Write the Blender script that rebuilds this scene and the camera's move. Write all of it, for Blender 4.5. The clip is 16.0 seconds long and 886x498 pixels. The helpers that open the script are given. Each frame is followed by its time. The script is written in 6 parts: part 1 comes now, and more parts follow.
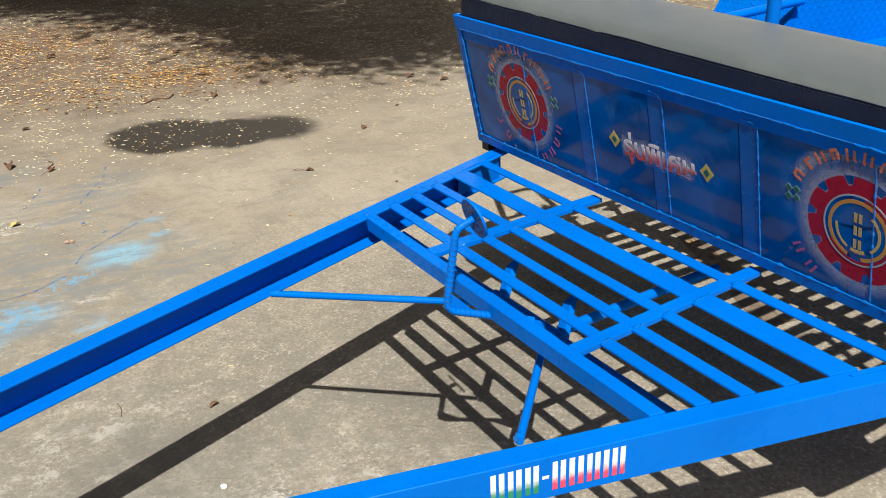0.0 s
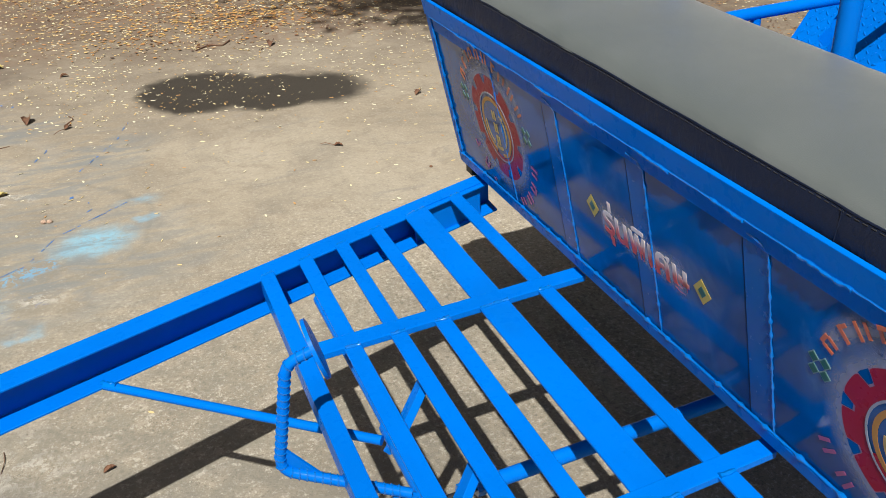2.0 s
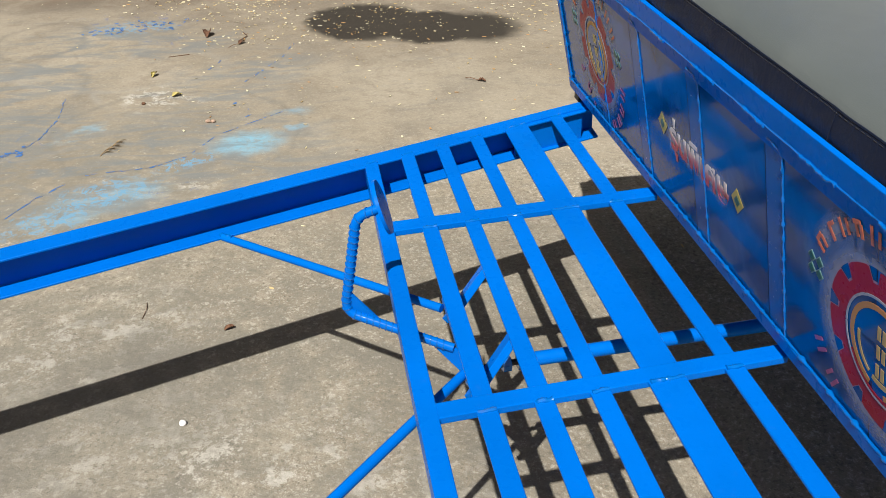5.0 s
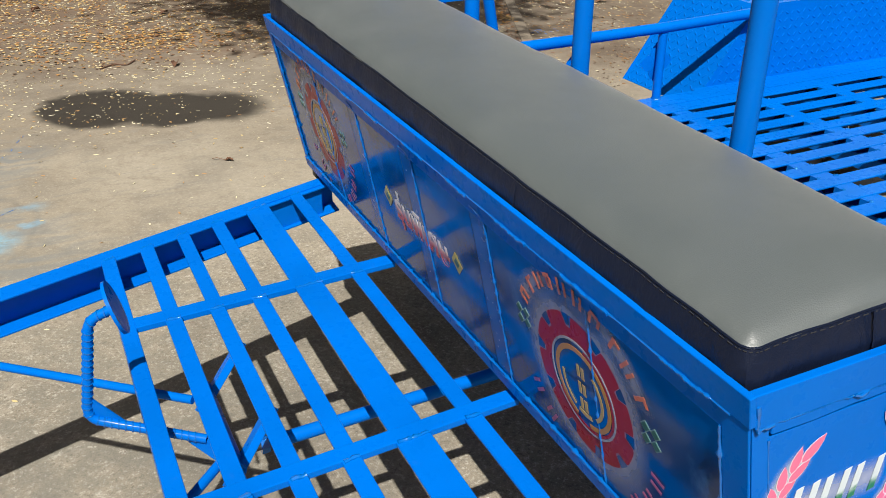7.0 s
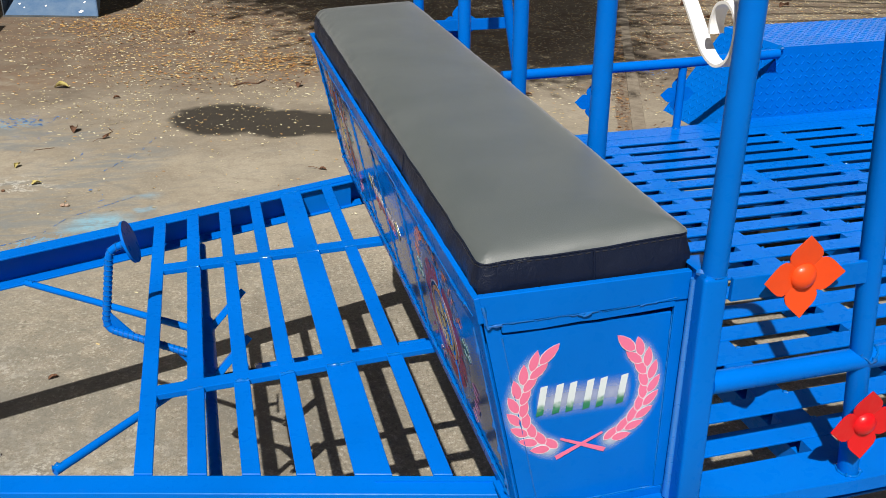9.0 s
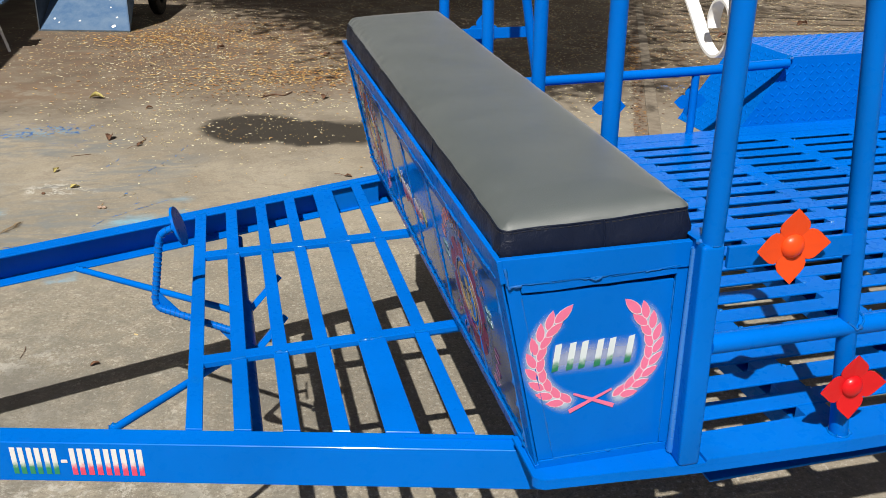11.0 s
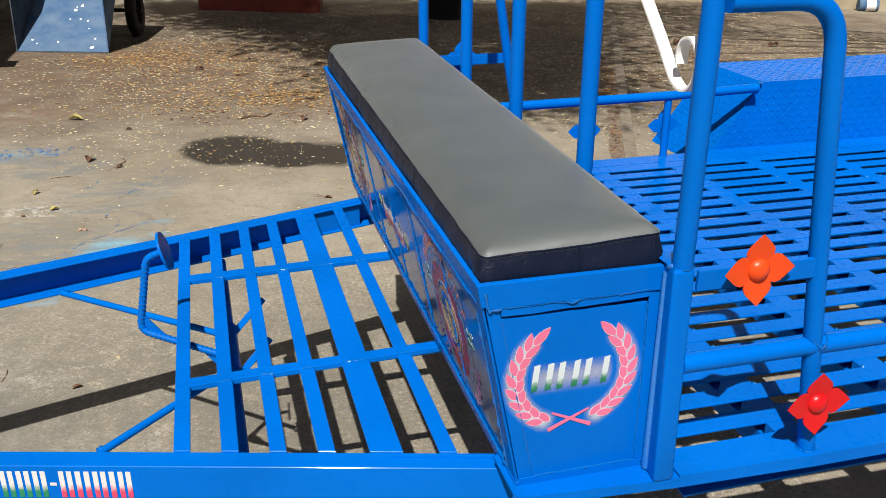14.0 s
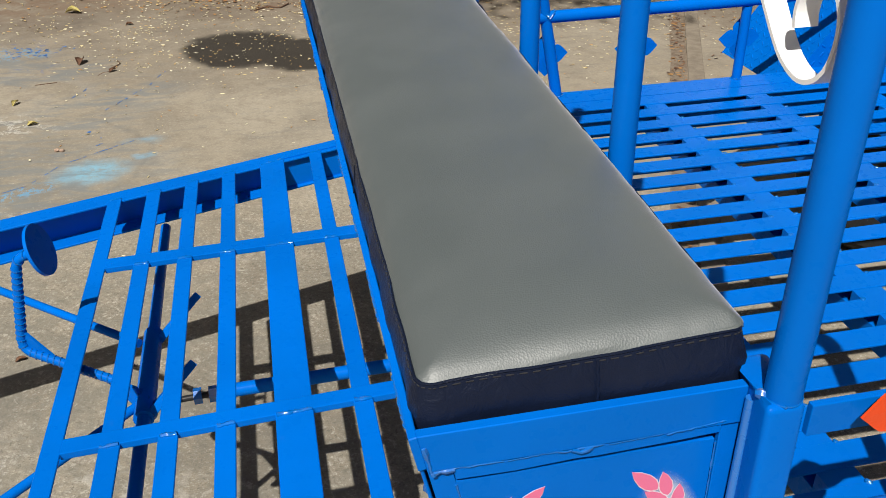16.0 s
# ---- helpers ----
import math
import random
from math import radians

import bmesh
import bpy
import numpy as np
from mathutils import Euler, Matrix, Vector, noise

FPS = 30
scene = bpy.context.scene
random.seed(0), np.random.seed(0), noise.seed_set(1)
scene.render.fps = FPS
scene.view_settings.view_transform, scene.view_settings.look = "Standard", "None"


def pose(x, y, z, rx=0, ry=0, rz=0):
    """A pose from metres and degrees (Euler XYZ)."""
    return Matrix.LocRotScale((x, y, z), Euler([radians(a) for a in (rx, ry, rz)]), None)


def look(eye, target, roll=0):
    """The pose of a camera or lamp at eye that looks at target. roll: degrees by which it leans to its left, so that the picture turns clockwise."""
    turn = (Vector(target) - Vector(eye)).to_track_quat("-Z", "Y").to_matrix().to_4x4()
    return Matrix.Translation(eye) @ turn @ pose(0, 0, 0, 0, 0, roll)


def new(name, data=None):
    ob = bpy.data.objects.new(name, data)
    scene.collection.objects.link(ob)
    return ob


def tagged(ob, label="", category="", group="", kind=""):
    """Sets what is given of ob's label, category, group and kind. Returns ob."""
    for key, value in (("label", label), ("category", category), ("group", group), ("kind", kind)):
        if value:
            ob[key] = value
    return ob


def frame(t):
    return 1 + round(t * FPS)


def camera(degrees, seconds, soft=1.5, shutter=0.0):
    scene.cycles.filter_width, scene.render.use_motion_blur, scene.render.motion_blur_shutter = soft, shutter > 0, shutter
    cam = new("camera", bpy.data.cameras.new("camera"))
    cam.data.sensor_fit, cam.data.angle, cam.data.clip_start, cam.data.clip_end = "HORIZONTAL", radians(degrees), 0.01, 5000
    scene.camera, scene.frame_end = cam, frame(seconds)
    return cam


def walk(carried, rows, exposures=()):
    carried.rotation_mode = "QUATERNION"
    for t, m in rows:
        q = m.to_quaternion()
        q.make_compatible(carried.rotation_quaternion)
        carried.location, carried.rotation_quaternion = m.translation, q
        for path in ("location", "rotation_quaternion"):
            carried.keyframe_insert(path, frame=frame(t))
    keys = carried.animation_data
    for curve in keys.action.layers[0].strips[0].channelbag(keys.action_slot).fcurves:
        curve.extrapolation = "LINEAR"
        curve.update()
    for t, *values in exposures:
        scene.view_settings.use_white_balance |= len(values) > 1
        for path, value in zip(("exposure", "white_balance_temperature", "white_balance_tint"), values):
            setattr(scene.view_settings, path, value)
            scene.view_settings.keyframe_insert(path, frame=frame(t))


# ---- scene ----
cam = camera(53.9, 16.0, soft=0.8)
PATH = [
    (0, (-1.463, -1.184, 1.662), (-0.546, 0.374, 0.806), -2.5),
    (0.5, (-1.308, -1.037, 1.666), (-0.35, 0.501, 0.82), -4.5),
    (1, (-1.048, -0.965, 1.669), (-0.215, 0.636, 0.806), -3.8),
    (1.5, (-0.796, -0.89, 1.658), (-0.089, 0.743, 0.745), -2.6),
    (2, (-0.69, -0.739, 1.64), (-0.079, 0.891, 0.655), -3.0),
    (2.5, (-0.629, -0.691, 1.604), (-0.233, 0.952, 0.534), -2.6),
    (3, (-0.53, -0.769, 1.597), (-0.329, 0.886, 0.493), -1.6),
    (3.5, (-0.506, -0.836, 1.599), (-0.298, 0.824, 0.504), -1.9),
    (6, (-0.652, -1.047, 1.626), (-0.263, 0.632, 0.611), -1.3),
    (6.5, (-0.585, -1.034, 1.64), (-0.026, 0.61, 0.648), -1.5),
    (7, (-0.547, -1.062, 1.658), (0.214, 0.538, 0.732), -0.2),
    (7.5, (-0.546, -1.121, 1.671), (0.326, 0.453, 0.797), 0.1),
    (8, (-0.489, -1.205, 1.678), (0.318, 0.413, 0.824), -0.6),
    (8.5, (-0.326, -1.401, 1.679), (0.275, 0.305, 0.826), 0.5),
    (9, (-0.291, -1.554, 1.69), (0.175, 0.197, 0.844), -0.1),
    (11.5, (-0.352, -1.716, 1.684), (0.078, 0.072, 0.898), -0.2),
    (12, (-0.343, -1.723, 1.695), (0.111, 0.07, 0.932), 0.1),
    (12.5, (-0.355, -1.75, 1.696), (0.099, 0.042, 0.934), 1.2),
    (13, (-0.369, -1.775, 1.71), (0.098, 0.01, 0.939), 1.6),
    (13.5, (-0.365, -1.765, 1.711), (0.112, 0.016, 0.935), 0.8),
    (14, (-0.363, -1.756, 1.718), (0.118, 0.026, 0.948), 0.2),
    (14.5, (-0.348, -1.739, 1.71), (0.17, 0.018, 0.907), -0.4),
    (15, (-0.304, -1.62, 1.698), (0.187, 0.118, 0.839), -2.1),
    (15.5, (-0.158, -1.332, 1.688), (0.193, 0.392, 0.735), -2.3),
    (16, (-0.066, -1.145, 1.669), (0.266, 0.545, 0.652), -1.2),
]
EXPOSURES = [(0.0, 0.75), (0.7, 0.82), (1.5, 0.79), (3.0, 0.64), (3.5, 0.63), (7.0, 0.66), (9.0, 0.49), (12.5, 0.5), (15.0, 0.52), (16.0, 0.43)]
walk(cam, [(t, look(eye, target, roll)) for t, eye, target, roll in PATH], EXPOSURES)

# ---------------------------------------------------------------- light
SUN = Vector((-0.20, -0.40, 0.587)).normalized()
world = bpy.data.worlds.new("sky")
scene.world = world
world.use_nodes = True
wn = world.node_tree
wn.nodes.clear()
w_out = wn.nodes.new("ShaderNodeOutputWorld")
w_bg = wn.nodes.new("ShaderNodeBackground")
w_sky = wn.nodes.new("ShaderNodeTexSky")
w_sky.sky_type = "NISHITA"
w_sky.sun_disc = False
w_sky.sun_elevation = math.asin(SUN.z)
w_sky.sun_rotation = math.atan2(SUN.x, SUN.y)
w_sky.altitude = 50
w_sky.dust_density = 8.0
w_sky.air_density = 0.7
w_bg.inputs["Strength"].default_value = 0.0225
wn.links.new(w_sky.outputs[0], w_bg.inputs["Color"])
wn.links.new(w_bg.outputs[0], w_out.inputs["Surface"])

sun_data = bpy.data.lights.new("sun", "SUN")
sun_data.energy = 4.8
sun_data.angle = radians(0.53)
sun_data.color = (1.0, 0.955, 0.88)
sun = new("sun", sun_data)
sun.matrix_world = look(SUN * 30, (0, 0, 0))

# ---------------------------------------------------------------- node helpers


class Nodes:
    """A small wrapper to write node trees briefly."""

    def __init__(self, name):
        self.mat = bpy.data.materials.new(name)
        self.mat.use_nodes = True
        self.tree = self.mat.node_tree
        self.tree.nodes.clear()
        self.out = self.tree.nodes.new("ShaderNodeOutputMaterial")
        self.bsdf = self.tree.nodes.new("ShaderNodeBsdfPrincipled")
        self.tree.links.new(self.bsdf.outputs[0], self.out.inputs["Surface"])

    def node(self, kind):
        return self.tree.nodes.new(kind)

    def put(self, socket, value):
        if isinstance(value, bpy.types.NodeSocket):
            self.tree.links.new(value, socket)
        elif isinstance(value, (tuple, list)) and len(value) == 3 and socket.type == "RGBA":
            socket.default_value = (*value, 1.0)
        else:
            socket.default_value = value

    def set(self, **values):
        for key, value in values.items():
            self.put(self.bsdf.inputs[key.replace("_", " ")], value)
        return self

    def coords(self, kind="Object"):
        return self.node("ShaderNodeTexCoord").outputs[kind]

    def place(self):
        return self.node("ShaderNodeNewGeometry").outputs["Position"]

    def noise(self, vector, scale, detail=3.0, rough=0.55, distortion=0.0, color=False):
        n = self.node("ShaderNodeTexNoise")
        self.put(n.inputs["Vector"], vector)
        n.inputs["Scale"].default_value = scale
        n.inputs["Detail"].default_value = detail
        n.inputs["Roughness"].default_value = rough
        n.inputs["Distortion"].default_value = distortion
        return n.outputs["Color" if color else "Fac"]

    def voronoi(self, vector, scale, feature="F1", out="Distance"):
        n = self.node("ShaderNodeTexVoronoi")
        n.feature = feature
        self.put(n.inputs["Vector"], vector)
        n.inputs["Scale"].default_value = scale
        return n.outputs[out]

    def ramp(self, value, low, high, a=0.0, b=1.0, smooth=True):
        n = self.node("ShaderNodeMapRange")
        n.clamp = True
        n.interpolation_type = "SMOOTHSTEP" if smooth else "LINEAR"
        self.put(n.inputs["Value"], value)
        for key, v in (("From Min", low), ("From Max", high), ("To Min", a), ("To Max", b)):
            self.put(n.inputs[key], v)
        return n.outputs[0]

    def mix(self, fac, a, b, blend="MIX"):
        n = self.node("ShaderNodeMix")
        n.data_type, n.blend_type = "RGBA", blend
        self.put(n.inputs[0], fac)
        self.put(n.inputs[6], a)
        self.put(n.inputs[7], b)
        return n.outputs[2]

    def math(self, op, a, b=0.0, clamp=False):
        n = self.node("ShaderNodeMath")
        n.operation, n.use_clamp = op, clamp
        self.put(n.inputs[0], a)
        self.put(n.inputs[1], b)
        return n.outputs[0]

    def vec(self, op, a, b):
        n = self.node("ShaderNodeVectorMath")
        n.operation = op
        self.put(n.inputs[0], a)
        self.put(n.inputs[1], b)
        return n.outputs["Value"] if op in ("LENGTH", "DISTANCE") else n.outputs[0]

    def bump(self, height, strength, distance):
        n = self.node("ShaderNodeBump")
        n.inputs["Strength"].default_value = strength
        n.inputs["Distance"].default_value = distance
        self.put(n.inputs["Height"], height)
        self.put(self.bsdf.inputs["Normal"], n.outputs[0])
        return self

    def random(self):
        return self.node("ShaderNodeObjectInfo").outputs["Random"]

    def island(self):
        return self.node("ShaderNodeNewGeometry").outputs["Random Per Island"]

    def spots(self, places, wobble):
        """A soft mask of ellipses (x, y, half length, half width, degrees, edge) on the ground."""
        total = None
        p = self.vec("ADD", self.place(), wobble)
        for x, y, a, b, turn, edge in places:
            m = self.node("ShaderNodeMapping")
            m.vector_type = "TEXTURE"
            self.put(m.inputs["Vector"], p)
            m.inputs["Location"].default_value = (x, y, 0)
            m.inputs["Rotation"].default_value = (0, 0, radians(turn))
            m.inputs["Scale"].default_value = (a, b, 1e6)
            d = self.vec("LENGTH", m.outputs[0], (0, 0, 0))
            mask = self.ramp(d, 1.0 + edge, 1.0 - edge)
            total = mask if total is None else self.math("MAXIMUM", total, mask)
        return total


def rings(n, places, wob):
    """A mask of brushed, ring-shaped stains (x, y, half length, half width, degrees, width)."""
    total = None
    p = n.vec("ADD", n.place(), wob)
    for x, y, a, b, turn, width in places:
        m = n.node("ShaderNodeMapping")
        m.vector_type = "TEXTURE"
        n.put(m.inputs["Vector"], p)
        m.inputs["Location"].default_value = (x, y, 0)
        m.inputs["Rotation"].default_value = (0, 0, radians(turn))
        m.inputs["Scale"].default_value = (a, b, 1e6)
        d = n.math("ABSOLUTE", n.math("SUBTRACT", n.vec("LENGTH", m.outputs[0], (0, 0, 0)), 1.0))
        mask = n.ramp(d, width, 0.0)
        total = mask if total is None else n.math("MAXIMUM", total, mask)
    return total


def wobble(n, scale, amount):
    """A vector that shifts the ground's places to and fro."""
    c = n.noise(n.place(), scale, 3.0, color=True)
    c = n.vec("SUBTRACT", c, (0.5, 0.5, 0.5))
    return n.vec("MULTIPLY", c, (amount, amount, 0.0))


def paint(name, base, rough=0.3, dust=0.12, coat=0.1, fine=1.0, spec=0.3):
    """Brushed and sprayed gloss paint on steel, with faint dust and orange peel."""
    n = Nodes(name)
    p = n.place()
    big = n.noise(p, 3.0, 4.0)
    small = n.noise(p, 45.0, 3.0)
    darker = tuple(c * 0.90 for c in base)
    lighter = tuple(min(1.0, c * 1.06) for c in base)
    col = n.mix(n.ramp(big, 0.3, 0.7), darker, lighter)
    col = n.mix(n.math("MULTIPLY", n.ramp(small, 0.62, 0.85), dust), col, (0.319, 0.298, 0.256))
    n.set(Base_Color=col, Roughness=n.ramp(small, 0.25, 0.8, rough * 0.8, rough * 1.35), Coat_Weight=coat, Coat_Roughness=0.09)
    n.bsdf.inputs["Specular IOR Level"].default_value = spec
    n.bump(n.math("ADD", n.noise(p, 260.0 * fine, 2.0), n.math("MULTIPLY", n.noise(p, 22.0, 2.0), 2.0)), 0.10, 0.002)
    return n.mat


BLUE = (0.0, 0.113, 0.500)
blue = paint("blue_paint", BLUE, 0.30, 0.01, 0.06, 1.0, 0.04)
blue_weld = paint("blue_weld_paint", (0.0, 0.106, 0.405), 0.18, 0.02, 0.4, 2.0, 0.6)
fillet_blue = paint("blue_fillet_gloss", (0.0142, 0.142, 0.468), 0.30, 0.0, 0.4, 1.0, 0.9)


def cloudy_panel():
    """Gloss blue sheet with uneven sprayed clouds: navy mist and paler, greyish passes."""
    n = Nodes("blue_panel_gloss")
    p = n.place()
    cloud = n.noise(p, 5.5, 3.0, 0.5, 0.4)
    mist = n.noise(n.vec("MULTIPLY", p, (1.0, 1.0, 0.7)), 8.0, 4.0, 0.55, 0.6)
    grain = n.noise(p, 240.0, 2.0)
    col = n.mix(n.ramp(cloud, 0.34, 0.66), (0.0, 0.0355, 0.153), (0.0, 0.0674, 0.263))
    col = n.mix(n.math("MULTIPLY", n.ramp(mist, 0.56, 0.74), n.ramp(grain, 0.2, 0.8, 0.35, 0.6)), col, (0.0426, 0.135, 0.312))
    n.set(Base_Color=col, Roughness=n.ramp(mist, 0.3, 0.75, 0.055, 0.17), Coat_Weight=0.25, Coat_Roughness=0.06)
    n.bsdf.inputs["Specular IOR Level"].default_value = 0.13
    n.bump(n.math("ADD", grain, n.math("MULTIPLY", n.noise(p, 9.0, 2.0), 3.0)), 0.09, 0.002)
    return n.mat


blue_panel = cloudy_panel()
rib_blue = paint("rib_blue_gloss", (0.0, 0.0695, 0.284), 0.22, 0.0, 0.05, 1.0, 0.3)
joint_blue = paint("dark_joint_blue", (0.0, 0.0142, 0.0639), 0.5, 0.0, 0.0, 1.0, 0.1)
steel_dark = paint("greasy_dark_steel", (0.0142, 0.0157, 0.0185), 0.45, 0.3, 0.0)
orange = paint("orange_paint", (0.639, 0.0568, 0.0086), 0.35, 0.0)
red = paint("red_paint", (0.511, 0.0056, 0.0099), 0.35, 0.0)
white = paint("white_paint", (0.80, 0.80, 0.80), 0.35, 0.05)
gear_red = paint("gear_red_paint", (0.256, 0.0064, 0.0198), 0.3, 0.06, 0.0, 1.0, 0.1)
gold = paint("yellow_line_paint", (0.355, 0.270, 0.0852), 0.4, 0.2)
pink = paint("pink_paint", (0.639, 0.146, 0.273), 0.4, 0.0)
pale_pink = paint("pale_pink_edge_paint", (0.639, 0.554, 0.625), 0.4, 0.0)
magenta = paint("faded_magenta_paint", (0.213, 0.0568, 0.156), 0.4, 0.3)
orange_txt = paint("faded_orange_paint", (0.426, 0.114, 0.0426), 0.4, 0.3)
gear_edge = paint("pale_gear_edge_paint", (0.241, 0.156, 0.241), 0.3, 0.0, 0.0, 1.0, 0.2)
pale_ring = paint("pale_ring_paint", (0.256, 0.284, 0.341), 0.3, 0.0, 0.0, 1.0, 0.2)
ring_orange = paint("orange_ring_paint", (0.369, 0.185, 0.0355), 0.35, 0.1, 0.0, 1.0, 0.2)
pale_green = paint("pale_green_edge_paint", (0.114, 0.213, 0.241), 0.35, 0.0, 0.0, 1.0, 0.2)
green = paint("green_paint", (0.0071, 0.0781, 0.0568), 0.4, 0.2)
yellow = paint("yellow_paint", (0.390, 0.319, 0.0568), 0.4, 0.2)


def fade(name, top, low, z0, z1):
    """Sprayed lettering that fades from one colour to another with height."""
    n = Nodes(name)
    sep = n.node("ShaderNodeSeparateXYZ")
    n.put(sep.inputs[0], n.place())
    grain = n.math("MULTIPLY", n.math("SUBTRACT", n.noise(n.place(), 120.0), 0.5), 0.02)
    f = n.ramp(n.math("ADD", sep.outputs[2], grain), z0, z1)
    n.set(Base_Color=n.mix(f, low, top), Roughness=0.4)
    return n.mat


white_pink = fade("white_to_pink_lettering", (0.568, 0.568, 0.582), (0.532, 0.0497, 0.114), 0.640, 0.660)
white_green = fade("white_to_green_lettering", (0.568, 0.568, 0.582), (0.0142, 0.185, 0.0923), 0.640, 0.660)
white_green2 = fade("pale_to_green_lettering", (0.497, 0.568, 0.610), (0.0071, 0.156, 0.0781), 0.935, 0.952)
white_red = fade("white_to_red_lettering", (0.568, 0.532, 0.497), (0.390, 0.0426, 0.0213), 0.895, 0.925)


def spray(name, colour, strength=0.8, full=1.0):
    """A soft sprayed halo: thin where the mesh's v runs to 0 or 1."""
    n = Nodes(name)
    sep = n.node("ShaderNodeSeparateXYZ")
    n.put(sep.inputs[0], n.coords("UV"))
    edge = n.ramp(sep.outputs[1], 0.0, full, 0.0, strength)
    edge = n.math("MULTIPLY", edge, n.math("MULTIPLY", n.ramp(sep.outputs[0], 0.0, 0.12), n.ramp(sep.outputs[0], 1.0, 0.88)))
    edge = n.math("MULTIPLY", edge, n.ramp(n.noise(n.place(), 40.0), 0.1, 0.7, 0.6, 1.0))
    n.set(Base_Color=colour, Roughness=0.4, Alpha=edge)
    return n.mat


halo_white = spray("white_spray_halo", (0.468, 0.568, 0.667), 0.85, 0.85)
halo_soft = spray("thin_white_spray", (0.497, 0.525, 0.582), 0.55)
halo_pale = spray("pale_spray_halo", (0.298, 0.327, 0.426), 0.60)


def vinyl(name, base, rough, coat=0.0, spec=0.5, wrinkle=1.0, sheen=0.0, crease=0.0, coat_ior=1.5):
    n = Nodes(name)
    p = n.place()
    cells = n.voronoi(p, 520.0)
    folds = n.noise(p, 9.0, 3.0)
    dusty = n.ramp(n.noise(p, 2.2, 4.0), 0.35, 0.75)
    n.set(
        Base_Color=n.mix(n.math("MULTIPLY", dusty, 0.25), base, tuple(c * 1.25 + 0.01 for c in base)),
        Roughness=n.ramp(folds, 0.3, 0.7, rough * 0.9, rough * 1.15),
    )
    n.set(Coat_Weight=coat, Coat_Roughness=0.55, Coat_IOR=coat_ior, Sheen_Weight=sheen, Sheen_Roughness=0.28)
    n.bsdf.inputs["Specular IOR Level"].default_value = spec
    creases = n.math("MULTIPLY", n.noise(n.vec("MULTIPLY", p, (1.0, 1.0, 0.6)), 55.0, 5.0, 0.6, 1.2), crease)
    n.bump(n.math("ADD", n.math("ADD", creases, n.math("MULTIPLY", cells, 0.5)), n.math("MULTIPLY", folds, wrinkle)), 0.3, 0.0015)
    return n.mat


vinyl_grey = vinyl("grey_vinyl", (0.0675, 0.0810, 0.0825), 0.52, 0.60, 0.9, 1.0, 1.0, 0.0, 1.5)
vinyl_black = vinyl("navy_black_vinyl", (0.0043, 0.0078, 0.0213), 0.38, 0.0, 0.22, 4.0, 0.0, 6.0)
thread = paint("dark_thread", (0.0248, 0.0256, 0.0298), 0.8, 0.0, 0.0)
rubber = paint("black_rubber", (0.0127, 0.0127, 0.0127), 0.75, 0.4, 0.0)


